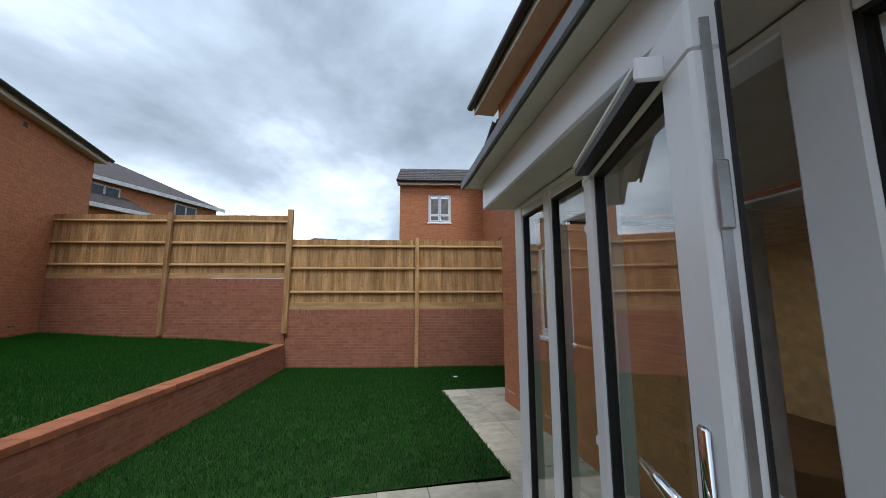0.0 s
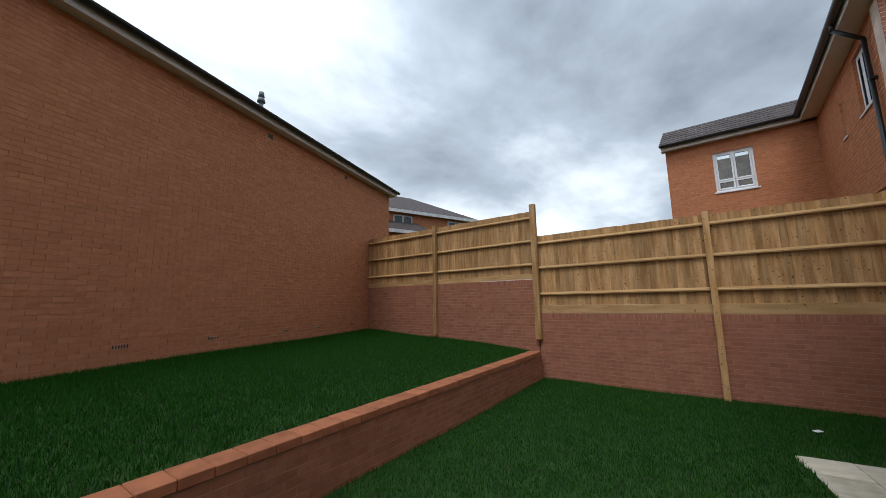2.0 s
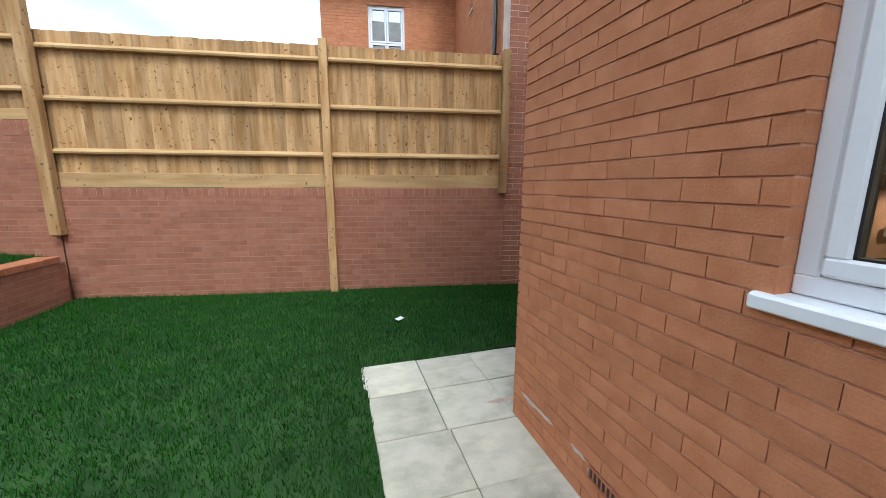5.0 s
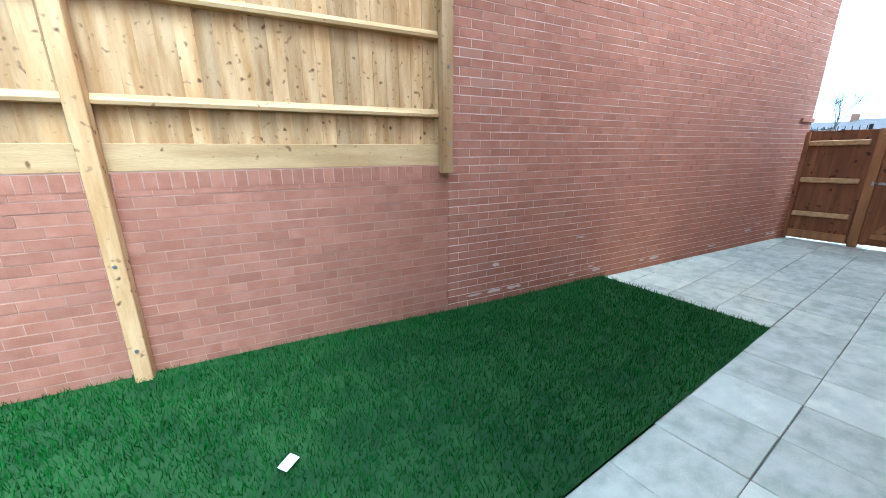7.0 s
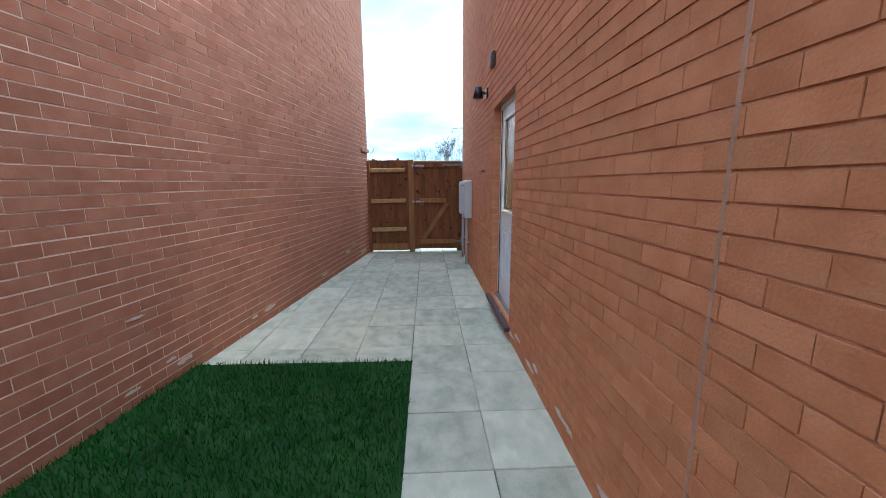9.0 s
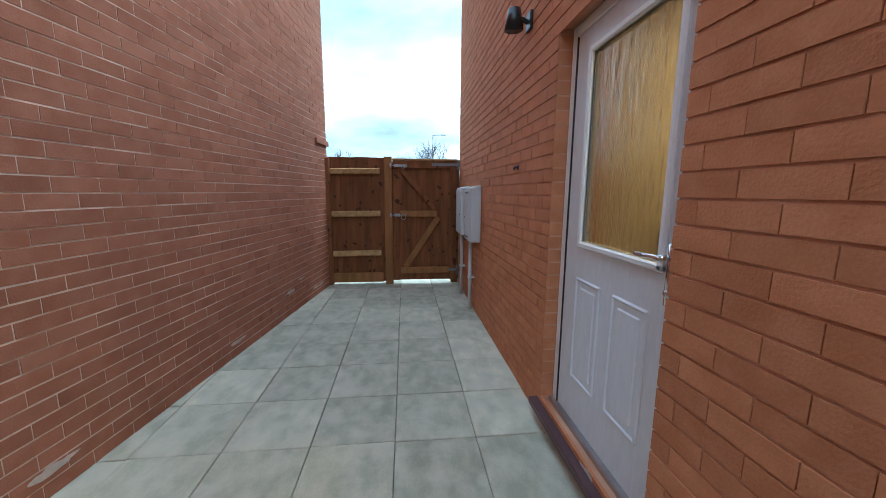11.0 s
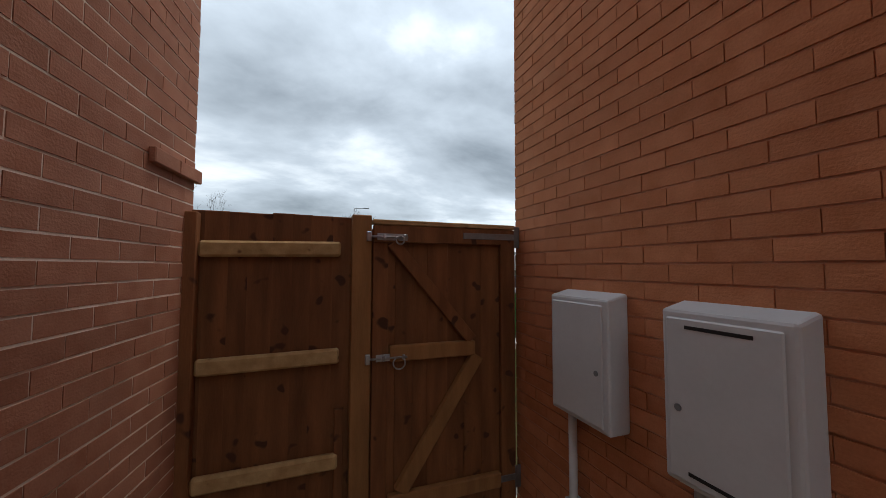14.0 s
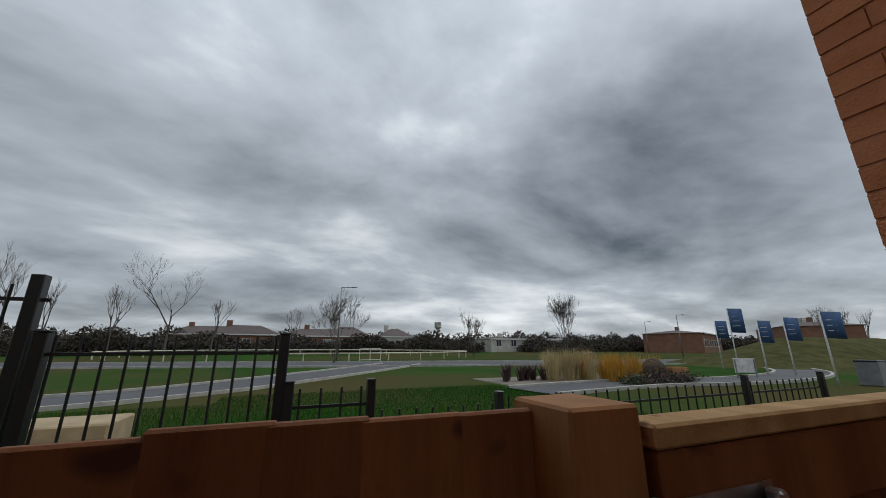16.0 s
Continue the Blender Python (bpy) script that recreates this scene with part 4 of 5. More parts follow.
b = bmesh.new()
rod(b, (0, 0, 0), (0, 0, 0.05), 0.024, 16)
pts = [(0, 0, 0.05), (0, 0, 0.42)] + [(0.09 - 0.09 * math.cos(math.pi * k / 8), 0, 0.42 + 0.09 * math.sin(math.pi * k / 8)) for k in range(1, 9)] + [(0.18, 0, 0.37)]
for p, q in zip(pts, pts[1:]):
    rod(b, p, q, 0.012, 12)
part("spout", b, CHROME, tap, smooth=True)
nib = bmesh.new(); box(nib, WALL_X + 0.314, 4.62, 4.66, 4.76, 0.041, 2.499)
tagged(mesh_ob("wall_nib", nib, CEILWHITE), "short white plastered wall beside the kitchen", "wall", kind="structure")
uu = thing("utility_cabinet", "dark cabinet with a worktop behind the side door", "cabinet", pose(7.33, 6.2, 0.042))
part("body", bx(-0.54, 0.54, -0.28, 0.28, 0, 0.98, bevel=0.004), CABINET, uu)
part("worktop", bx(-0.55, 0.55, -0.3, 0.31, 0.982, 1.022, bevel=0.006), WORKTOP, uu)
part("upstand", bx(-0.55, 0.55, 0.20, 0.30, 1.024, 1.16, bevel=0.006), WORKTOP, uu)
rad = thing("radiator", "white ribbed panel radiator on the short wall", "radiator", pose(4.2, 4.555, 0.17, 0, 0, -90))
b = bmesh.new(); box(b, -0.09, -0.02, -0.42, 0.42, 0, 0.66, bevel=0.01)
part("panel", b, UPVC, rad)
for k in range(17):
    part("rib", bx(-0.022, -0.006, -0.405 + k * 0.049, -0.378 + k * 0.049, 0.03, 0.63, bevel=0.004), UPVC, rad)
for k in (-0.3, 0.3):
    part("bracket", bx(-0.1, -0.088, k - 0.03, k + 0.03, 0.1, 0.56), GALV, rad)
LAMPGLOW = bpy.data.materials.new("warm_lamp_glow"); LAMPGLOW.use_nodes = True
LAMPGLOW.node_tree.nodes["Principled BSDF"].inputs["Emission Color"].default_value = (1, 0.75, 0.42, 1)
LAMPGLOW.node_tree.nodes["Principled BSDF"].inputs["Emission Strength"].default_value = 12
for (x, y) in ((4.1, 5.6), (4.1, 3.4), (7.3, 6.0)):
    dl = thing("downlight", "round recessed warm ceiling downlight", "ceiling light", pose(x, y, 2.497), "ceiling downlights")
    bb = bmesh.new(); rod(bb, (0, 0, -0.01), (0, 0, 0.0), 0.05, 20); part("rim", bb, UPVC, dl)
    bb = bmesh.new(); rod(bb, (0, 0, -0.014), (0, 0, -0.011), 0.035, 20); part("bulb", bb, LAMPGLOW, dl)
ul = thing("under_cabinet_light", "small warm light under the wall cabinet", "light", pose(5.85, 6.95, 1.447))
bb = bmesh.new(); rod(bb, (0, 0, -0.012), (0, 0, 0), 0.03, 16); part("lens", bb, LAMPGLOW, ul)
lamp("kitchen_lamp", 4.1, 5.6, 2.46, 12, 0.1, (1, 0.72, 0.4))
lamp("dining_lamp", 4.1, 3.4, 2.46, 3, 0.1, (1, 0.72, 0.4))
lamp("hall_lamp", 7.3, 6.0, 2.46, 7, 0.1, (1, 0.66, 0.28))
lamp("counter_lamp", 5.85, 6.95, 1.43, 0.8, 0.05, (1, 0.85, 0.6))


# ---------------- roofs, gutters and eaves ----------------
def eaves(name, label, m, length, z, out, depth, pitch):
    """Roof slope with tiles, fascia, soffit and half-round gutter along local x; the eave projects to local -y."""
    r = tagged(new(name), label, "roof", kind="structure")
    r.matrix_basis = m
    part("soffit", bx(-0.1, length + 0.1, -out, 0.05, z - 0.02, z), CREAM, r)
    part("fascia", bx(-0.1, length + 0.1, -out - 0.02, -out, z - 0.04, z + 0.16), CREAM, r)
    gt = bmesh.new()
    for k in range(8):
        a0, a1 = math.pi + math.pi * k / 8, math.pi + math.pi * (k + 1) / 8
        cy, cz, rr = -out - 0.092, z + 0.12, 0.068
        vs = [gt.verts.new((x, cy + q * math.cos(a), cz + q * math.sin(a))) for x in (-0.12, length + 0.12) for q in (rr, rr - 0.006) for a in (a0, a1)]
        for f in ((0, 1, 5, 4), (2, 6, 7, 3), (0, 2, 3, 1), (4, 5, 7, 6), (0, 4, 6, 2), (1, 3, 7, 5)):
            gt.faces.new([vs[i] for i in f])
    part("gutter", gt, BLACKPLASTIC, r)
    s = math.tan(math.radians(pitch))
    gauge, tw = 0.34, 0.33
    rows = int(depth / gauge)
    v, f = [], []
    for j in range(rows):
        y0, y1 = -out - 0.05 + j * gauge, -out - 0.05 + (j + 1) * gauge + 0.05
        nx = int((length + 0.3) / tw) + 1
        for i in range(nx):
            x0 = -0.15 + i * tw - (tw / 2 if j % 2 else 0)
            x1 = min(x0 + tw - 0.006, length + 0.15); x0 = max(x0, -0.15)
            if x1 - x0 < 0.02:
                continue
            k = len(v)
            za, zb = z + 0.17 + (y0 + out) * s, z + 0.17 + (y1 + out) * s - 0.028
            v += [(x0, y0, za), (x1, y0, za), (x1, y1, zb), (x0, y1, zb), (x0, y0, za - 0.03), (x1, y0, za - 0.03)]
            f += [(k, k + 1, k + 2, k + 3), (k + 4, k + 5, k + 1, k), (k, k + 3, k + 4), (k + 1, k + 5, k + 2)]
    t = new("roof_tiles", raw_mesh("roof_tiles", v, f, TILE)); t.parent = r
    tagged(t, "grey-brown concrete roof tiles", kind="stuff")
    return r


eaves("roof_house", "grey tiled roof with black gutter and cream soffit", pose(WALL_X, 7.75, 0, 0, 0, -90), 11.0, 5.3, 0.33, 3.4, 30)
eaves("roof_neighbour", "grey tiled roof with black gutter on the neighbouring house", pose(nbwall_x(-4.0), -4.0, 0, 0, 0, 99.65), nb_len + 0.1, 5.72, 0.22, 3.6, 22)
eaves("roof_next_wing", "grey tiled roof on the next house's wing", wing_m, 3.4, 6.3, 0.2, 2.4, 30)
eaves("roof_next_rear", "grey tiled roof of the next house", rear_m, 5.3, 6.3, 0.3, 3.4, 30)
# downpipe on the next house
dp = thing("downpipe", "black plastic rainwater downpipe with a swan neck", "downpipe", rear_m @ pose(4.45, 0, 0))
b = bmesh.new()
rod(b, (0, -0.06, 0.0), (0, -0.06, 5.95), 0.034, 12); rod(b, (0, -0.06, 5.95), (0, -0.38, 6.25), 0.034, 12); rod(b, (0, -0.38, 6.25), (0, -0.38, 6.42), 0.034, 12)
part("pipe", b, BLACKPLASTIC, dp, smooth=True)
for z in (1.6, 3.4, 5.2):
    part("bracket", bx(-0.055, 0.055, -0.1, 0.0, z, z + 0.04, bevel=0.005), BLACKPLASTIC, dp)
# flue on the neighbour's roof
flue = thing("flue_terminal", "grey metal boiler flue on the roof", "flue", pose(-8.20, 8.58, 6.35))
b = bmesh.new(); rod(b, (0, 0, 0), (0, 0, 1.0), 0.06, 14); part("pipe", b, LEADGREY, flue, smooth=True)
b = bmesh.new(); rod(b, (0, 0, 1.0), (0, 0, 1.12), 0.11, 14, 0.08); rod(b, (0, 0, 1.16), (0, 0, 1.3), 0.085, 14, 0.06); rod(b, (0, 0, 1.0), (0, 0, 1.2), 0.045, 14); part("cowl", b, LEADGREY, flue, smooth=True)
# air bricks and wall vents of the neighbour
for k, (u, z) in enumerate(((9.35, 1.12), (10.8, 1.10), (12.6, 1.09), (13.7, 1.08), (15.3, 1.07), (11.85, 5.45), (14.8, 5.45))):
    ab = thing("air_brick", "small dark terracotta air brick in the wall", "air brick", pose(nbwall_x(-4.0), -4.0, 0, 0, 0, 99.65) @ pose(u, -0.004, z), "air bricks")
    hgt = 0.07 if z < 2 else 0.14
    wdt = 0.215 if z < 2 else 0.14
    part("grille", bx(-wdt / 2, wdt / 2, -0.004, 0.004, 0, hgt), MORTAR, ab)
    for i in range(6):
        part("slot", bx(-wdt / 2 + 0.012 + i * wdt / 6, -wdt / 2 + 0.03 + i * wdt / 6, -0.006, 0.0, 0.012, hgt - 0.012), GASKET, ab)


# ---------------- fittings in the passage ----------------
def meter_box(x0, x1, z0, z1, slots, label):
    w, h, d = x1 - x0, z1 - z0, 0.115
    m = thing("meter_box", label, "meter box", pose(x1, WALL_Y, z0, 0, 0, 180), "meter boxes")
    b = bmesh.new()
    box(b, 0, w, -d, 0.0, 0, h, bevel=0.012, seg=2)
    for v in b.verts:
        if v.co.z > h - 0.02 and v.co.y < -d / 2:
            v.co.z -= 0.022
    part("case", b, BOXGREY, m, smooth=False)
    dr = part("lid", bx(0.022, w - 0.03, -d - 0.008, -d + 0.002, 0.02, h - 0.05, bevel=0.005), BOXGREY, m)
    lk = bmesh.new(); rod(lk, (w - 0.065 if not slots else 0.06, -d - 0.012, h * 0.42), (w - 0.065 if not slots else 0.06, -d - 0.006, h * 0.42), 0.012, 14)
    part("lock", lk, LEADGREY, dr, "small round lock")
    if slots:
        for z in (0.045, h - 0.085):
            part("vent_slot", bx(0.09, w - 0.1, -d - 0.0095, -d - 0.006, z, z + 0.012), GASKET, dr)
    p = bmesh.new()
    rod(p, (w * 0.2, -0.05, -z0), (w * 0.2, -0.05, 0.01), 0.021, 14)
    pp = part("conduit", p, BOXGREY, m, "pale grey plastic conduit pipe", smooth=True)
    part("clip", bx(w * 0.2 - 0.04, w * 0.2 + 0.04, -0.075, 0.0, -z0 * 0.55, -z0 * 0.55 + 0.02, bevel=0.004), BOXGREY, pp)


meter_box(9.49, 9.88, 0.83, 1.435, True, "pale grey plastic meter box with vent slots on the wall")
meter_box(10.13, 10.52, 0.84, 1.44, False, "smaller pale grey plastic meter box on the wall")
wl_ = thing("wall_light", "black outdoor wall lantern", "wall light", pose(8.14, WALL_Y, 2.42))
part("backplate", bx(-0.045, 0.045, 0, 0.02, -0.05, 0.06, bevel=0.006), BLACKPLASTIC, wl_)
b = bmesh.new(); rod(b, (0, 0.02, 0.0), (0, 0.1, 0.03), 0.014, 12); part("arm", b, BLACKPLASTIC, wl_)
b = bmesh.new(); rod(b, (0, 0.11, -0.05), (0, 0.11, 0.07), 0.06, 16, 0.04); part("shade", b, BLACKPLASTIC, wl_, smooth=True)
hk = thing("pipe_stub", "short rusty pipe stub in the brick wall", "pipe", pose(8.29, WALL_Y, 1.54))
b = bmesh.new(); rod(b, (0, 0, 0), (0, 0.03, 0), 0.010, 12); rod(b, (0, 0, 0), (0, 0.006, 0), 0.02, 12); rod(b, (0, 0.027, 0), (0, 0.03, -0.018), 0.009, 12)
part("stub", b, STEPSTONE, hk, smooth=True)
ex = thing("extract_vent", "brown plastic extractor vent on the wall", "vent", pose(7.72, WALL_Y, 2.66))
part("cover", bx(-0.07, 0.07, 0, 0.035, -0.07, 0.07, bevel=0.008), STEPSTONE, ex)
for k in range(4):
    part("louvre", bx(-0.06, 0.06, 0.033, 0.045, -0.055 + k * 0.03, -0.04 + k * 0.03), STEPSTONE, ex)
# stepped bricks standing proud at the end of the passage wall
for k, (u, z, w) in enumerate(((6.55, 1.985, 0.20), (6.755, 1.985, 0.222))):
    cb = mesh_ob("corbel_brick", bx(0, w, -0.03, 0.0, 0, 0.066, bevel=0.004), BRICK_RED)
    cb.parent = lane; cb.location = (u, 0, z)
# small pale card lying on the grass
card = tagged(mesh_ob("paper_scrap", bx(-0.045, 0.045, -0.03, 0.03, 0, 0.004, bevel=0.001), UPVC), "small white scrap lying on the lawn", "litter")
card.matrix_basis = pose(2.48, 9.19, 0.05, 4, -3, 35)

# sealed movement joint in the side wall
mj = mesh_ob("movement_joint", bx(4.555, 4.567, WALL_Y - 0.01, WALL_Y + 0.003, 0.08, 5.5), MORTAR_RED)
tagged(mj, "pale vertical movement joint in the brick wall", "joint", kind="structure")


def bloom(wall, u, z, w, h, seed):
    """An uneven pale lime stain, a thin crust on the bricks."""
    rng = random.Random(seed)
    b = bmesh.new()
    n = 18
    ring = [b.verts.new((u + w / 2 * math.cos(2 * math.pi * i / n) * rng.uniform(0.55, 1), -0.0035, z + h / 2 * math.sin(2 * math.pi * i / n) * rng.uniform(0.4, 1))) for i in range(n)]
    b.faces.new(ring)
    o = part("lime_bloom", b, SALT, wall)
    sm = o.modifiers.new("crust", "SOLIDIFY"); sm.thickness = 0.001


for k in range(9):
    r = random.Random(k)
    bloom(rear, 0.1 + 0.22 * k + r.uniform(0, 0.1), 0.19 + r.uniform(-0.04, 0.03), r.uniform(0.12, 0.3), r.uniform(0.03, 0.07), k)
for k in range(16):
    r = random.Random(50 + k)
    bloom(side, 3.6 + 0.3 * k + r.uniform(0, 0.2), 0.12 + r.uniform(-0.04, 0.03), r.uniform(0.12, 0.35), r.uniform(0.03, 0.07), 50 + k)
for k in range(16):
    r = random.Random(90 + k)
    bloom(lane, 0.1 + r.uniform(0, 1) ** 1.4 * 6.6, 0.12 + r.uniform(-0.05, 0.5) * (k % 3 == 0), r.uniform(0.08, 0.28), r.uniform(0.025, 0.06), 90 + k)
vent1 = thing("air_brick", "red clay air brick at the wall foot", "air brick", pose(WALL_X - 0.002, 6.62, 0.15, 0, 0, -90), "air bricks")
part("grille", bx(-0.1, 0.1, -0.003, 0.004, 0, 0.066), COPING, vent1)
for k in range(7):
    part("slot", bx(-0.088 + k * 0.027, -0.074 + k * 0.027, -0.005, 0, 0.012, 0.054), GASKET, vent1)
tapo = thing("outside_tap", "brass outside tap low on the wall", "tap", pose(WALL_X, 5.47, 0.62, 0, 0, -90))
b = bmesh.new(); rod(b, (0, 0, 0), (0, -0.09, 0), 0.012, 12); rod(b, (0, -0.08, 0), (0, -0.1, -0.07), 0.012, 12); rod(b, (0, -0.06, 0), (0, -0.06, 0.05), 0.009, 10); box(b, -0.035, 0.035, -0.066, -0.054, 0.05, 0.06, bevel=0.003)
part("valve", b, GALV, tapo, smooth=False)


# ---------------- land outside the gate ----------------
def tz(x, y):
    if x < 12.3:
        return -0.06
    z = 0.6 * min(1, (x - 12.3) / 0.6)
    if x > 25:
        z += 0.012 * (min(x, 70) - 25)
    if x > 110:
        z += 0.03 * (x - 110) * (0.7 + 0.3 * math.sin(y * 0.011 + 1))
    return z


gx = [-400, -120, -40, -15, 0, 6, 11.5, 12.3, 12.6, 12.9, 16, 20, 25, 32, 40, 50, 60, 70, 85, 110, 160, 240, 400]
gy = [-600, -300, -150, -80, -40, -20, -10, 0, 5, 10, 15, 25, 40, 80, 150, 300, 600]
gv = [(x, y, tz(x, y)) for y in gy for x in gx]
gf = [(j * len(gx) + i, j * len(gx) + i + 1, (j + 1) * len(gx) + i + 1, (j + 1) * len(gx) + i) for j in range(len(gy) - 1) for i in range(len(gx) - 1)]
sheet("ground", (gv, gf), GROUND, "rough green grassland falling away to the horizon", "ground")
ASPHALT = material("asphalt", (0.075, 0.08, 0.09), 0.8, vary=0.3, scale=0.8, bump=0.3, fine=40, colour2=(0.06, 0.064, 0.072))
KERB = material("concrete_kerb", (0.42, 0.41, 0.38), 0.85, vary=0.2, scale=3, bump=0.2)
SAND = material("buff_sandstone", (0.42, 0.33, 0.20), 0.85, vary=0.25, scale=4, bump=0.3, rnd=0.15)
BANK = material("dry_bank_grass", (0.085, 0.080, 0.034), 0.95, vary=0.5, scale=1.4, bump=0.8, fine=14, colour2=(0.045, 0.05, 0.02), spec=0.02)
DEADWOOD = material("bare_twig_bark", (0.115, 0.098, 0.085), 0.9, vary=0.3, scale=5, bump=0.3)
BUFFGRASS = material("dry_buff_grass", (0.52, 0.40, 0.20), 0.8, vary=0.3, scale=3, bump=0, rnd=0.4)
AMBER = material("amber_stems", (0.55, 0.29, 0.03), 0.7, vary=0.3, scale=3, bump=0, rnd=0.4)
PURPLE = material("purple_strap_leaves", (0.06, 0.028, 0.03), 0.6, vary=0.3, scale=3, bump=0, rnd=0.5)
GREENLEAF = material("evergreen_leaves", (0.035, 0.055, 0.02), 0.7, vary=0.3, scale=3, bump=0, rnd=0.6)
SCRUB = material("winter_scrub", (0.065, 0.050, 0.038), 0.95, vary=0.4, scale=0.3, bump=0, rnd=0.7, colour2=(0.034, 0.032, 0.024))
FLAGBLUE = material("blue_flag_cloth", (0.045, 0.11, 0.25), 0.7, vary=0.2, scale=4, bump=0.1)
WHITEPOLE = material("white_paint", (0.72, 0.72, 0.70), 0.5, vary=0.1, bump=0.05)
CREAMRAIL = material("cream_rail_paint", (0.62, 0.58, 0.46), 0.6, vary=0.15, bump=0.05)
FARWALL = material("far_brick", (0.24, 0.12, 0.075), 0.9, vary=0.3, scale=1.5, bump=0.2)
FARWHITE = material("far_render", (0.55, 0.53, 0.48), 0.9, vary=0.15, scale=1.5, bump=0.1)
FARGLASS = material("dark_far_glass", (0.05, 0.06, 0.07), 0.15, vary=0.1, bump=0)


def strip(name, pts, width, mat, label, lift, kerbs=False):
    """A band of road or path along a line, lying on the ground."""
    fine_pts = []
    n = len(pts)
    for k in range(n - 1):
        p0, p1, p2, p3 = (Vector(pts[min(max(k + d, 0), n - 1)]) for d in (-1, 0, 1, 2))
        for s in range(8):
            t = s / 8
            fine_pts.append(0.5 * ((2 * p1) + (p2 - p0) * t + (2 * p0 - 5 * p1 + 4 * p2 - p3) * t * t + (3 * p1 - p0 - 3 * p2 + p3) * t ** 3))
    fine_pts.append(Vector(pts[-1]))
    v, f, kv, kf = [], [], [], []
    for k, p in enumerate(fine_pts):
        d = (fine_pts[min(k + 1, len(fine_pts) - 1)] - fine_pts[max(k - 1, 0)]).normalized()
        nrm = Vector((-d.y, d.x))
        a, b = p + nrm * width / 2, p - nrm * width / 2
        v += [(a.x, a.y, tz(a.x, a.y) + lift), (b.x, b.y, tz(b.x, b.y) + lift)]
        for e, o in ((a, nrm), (b, -nrm)):
            q = e + o * 0.13
            kv += [(e.x, e.y, tz(e.x, e.y) + lift - 0.02), (e.x, e.y, tz(e.x, e.y) + lift + 0.07), (q.x, q.y, tz(q.x, q.y) + lift + 0.07), (q.x, q.y, tz(q.x, q.y) - 0.02)]
        if k:
            i = 2 * k
            f.append((i - 2, i - 1, i + 1, i))
            for s in (0, 4):
                j = 8 * k + s
                for m in range(3):
                    kf.append((j - 8 + m, j - 7 + m, j + 1 + m, j + m))
    o = sheet(name, (v, f), mat, label, name.split("_")[0])
    if kerbs:
        kb = new("kerb", raw_mesh("kerb", kv, kf, KERB)); kb.parent = o
    return o


strip("path", [(20, 34), (22, 22), (22.8, 15.2), (24.6, 12), (27.4, 9.3), (33, 4.5), (37, 1.5)], 2.8, ASPHALT, "grey asphalt footpath curving through the grass", 0.03, True)
strip("road", [(47, 60), (43.5, 32), (41.5, 20), (38, 6), (35.5, -6), (33, -18), (31, -32), (36, -60), (60, -110)], 5.5, ASPHALT, "wet grey asphalt road beyond the grass", 0.04, True)
strip("pavement", [(20.5, 2.0), (21.0, -3), (20.2, -9), (22, -16), (28, -24)], 2.0, ASPHALT, "asphalt path beside the planting", 0.035, True)


# black estate railings
def railing(x, y0, y1, base, top, bars, posts=(True, True), rail_drop=0.07, post_up=0.05, pr=0.025):
    r = thing("metal_railing", "black painted steel bar railing with square posts", "railing", pose(x, 0, base), "railings outside the gate")
    for on, y in zip(posts, (y0, y1)):
        if on:
            ps = part("post", bx(-pr, pr, y - pr, y + pr, 0, top - base + post_up, bevel=0.004), IRON, r)
            part("cap", bx(-pr - 0.003, pr + 0.003, y - pr - 0.003, y + pr + 0.003, top - base + post_up + 0.001, top - base + post_up + 0.012, bevel=0.004), IRON, ps)
    for z in (top - base - rail_drop, 0.12):
        part("rail", bx(-0.006, 0.006, y1, y0, z - 0.009, z + 0.009, bevel=0.002), IRON, r)
    for k in range(bars):
        y = y1 + (y0 - y1) * (k + 0.5) / bars
        b = bmesh.new(); rod(b, (0, y, 0.05), (0, y, top - base), 0.007, 8)
        part("bar", b, IRON, r)


railing(13.0, 11.1, 9.96, 1.0, 2.22, 11, (True, False))
railing(13.0, 9.95, 8.89, 0.85, 1.985, 11, (True, True), 0.09, 0.01, 0.028)
railing(12.98, 8.84, 8.38, 0.6, 1.70, 4, (True, True), 0.1, 0.03)
railing(12.98, 8.36, 7.49, 0.55, 1.56, 8, (False, True), 0.1, 0.06)
railing(12.98, 7.47, 4.76, 0.55, 1.60, 24, (False, True), 0.1, 0.05)
railing(12.98, 4.74, 3.42, 0.55, 1.60, 12, (False, True), 0.1, 0.05)
tall = thing("railing_post", "tall black steel railing post", "post", pose(13.0, 10.02, 0.9))
part("shaft", bx(-0.028, 0.028, -0.028, 0.028, 0, 1.37, bevel=0.004), IRON, tall)
plinth = bmesh.new()
box(plinth, 12.85, 13.12, 3.3, 8.9, 0.4, 0.62, bevel=0.01); box(plinth, 12.85, 13.12, 8.902, 9.94, 0.4, 0.87, bevel=0.01); box(plinth, 12.85, 13.12, 9.942, 11.3, 0.4, 1.02, bevel=0.01)
tagged(mesh_ob("wall_railing_plinth", plinth, KERB), "low concrete plinth under the railings", "wall", kind="structure")
stone = thing("stone_steps", "buff sandstone edging blocks stepping down to the grass", "steps", pose(16.9, 11.4, 0.58))
for k, (x0, x1, y0, y1, z1) in enumerate(((0.2, 1.1, -0.4, 1.5, 0.38), (0.2, 1.1, 1.52, 3.6, 0.38), (-0.9, 0.18, -0.9, 0.6, 0.2), (-0.9, 0.18, 0.62, 2.4, 0.2))):
    part("block", bx(x0, x1, y0, y1, 0, z1, bevel=0.02), SAND, stone)


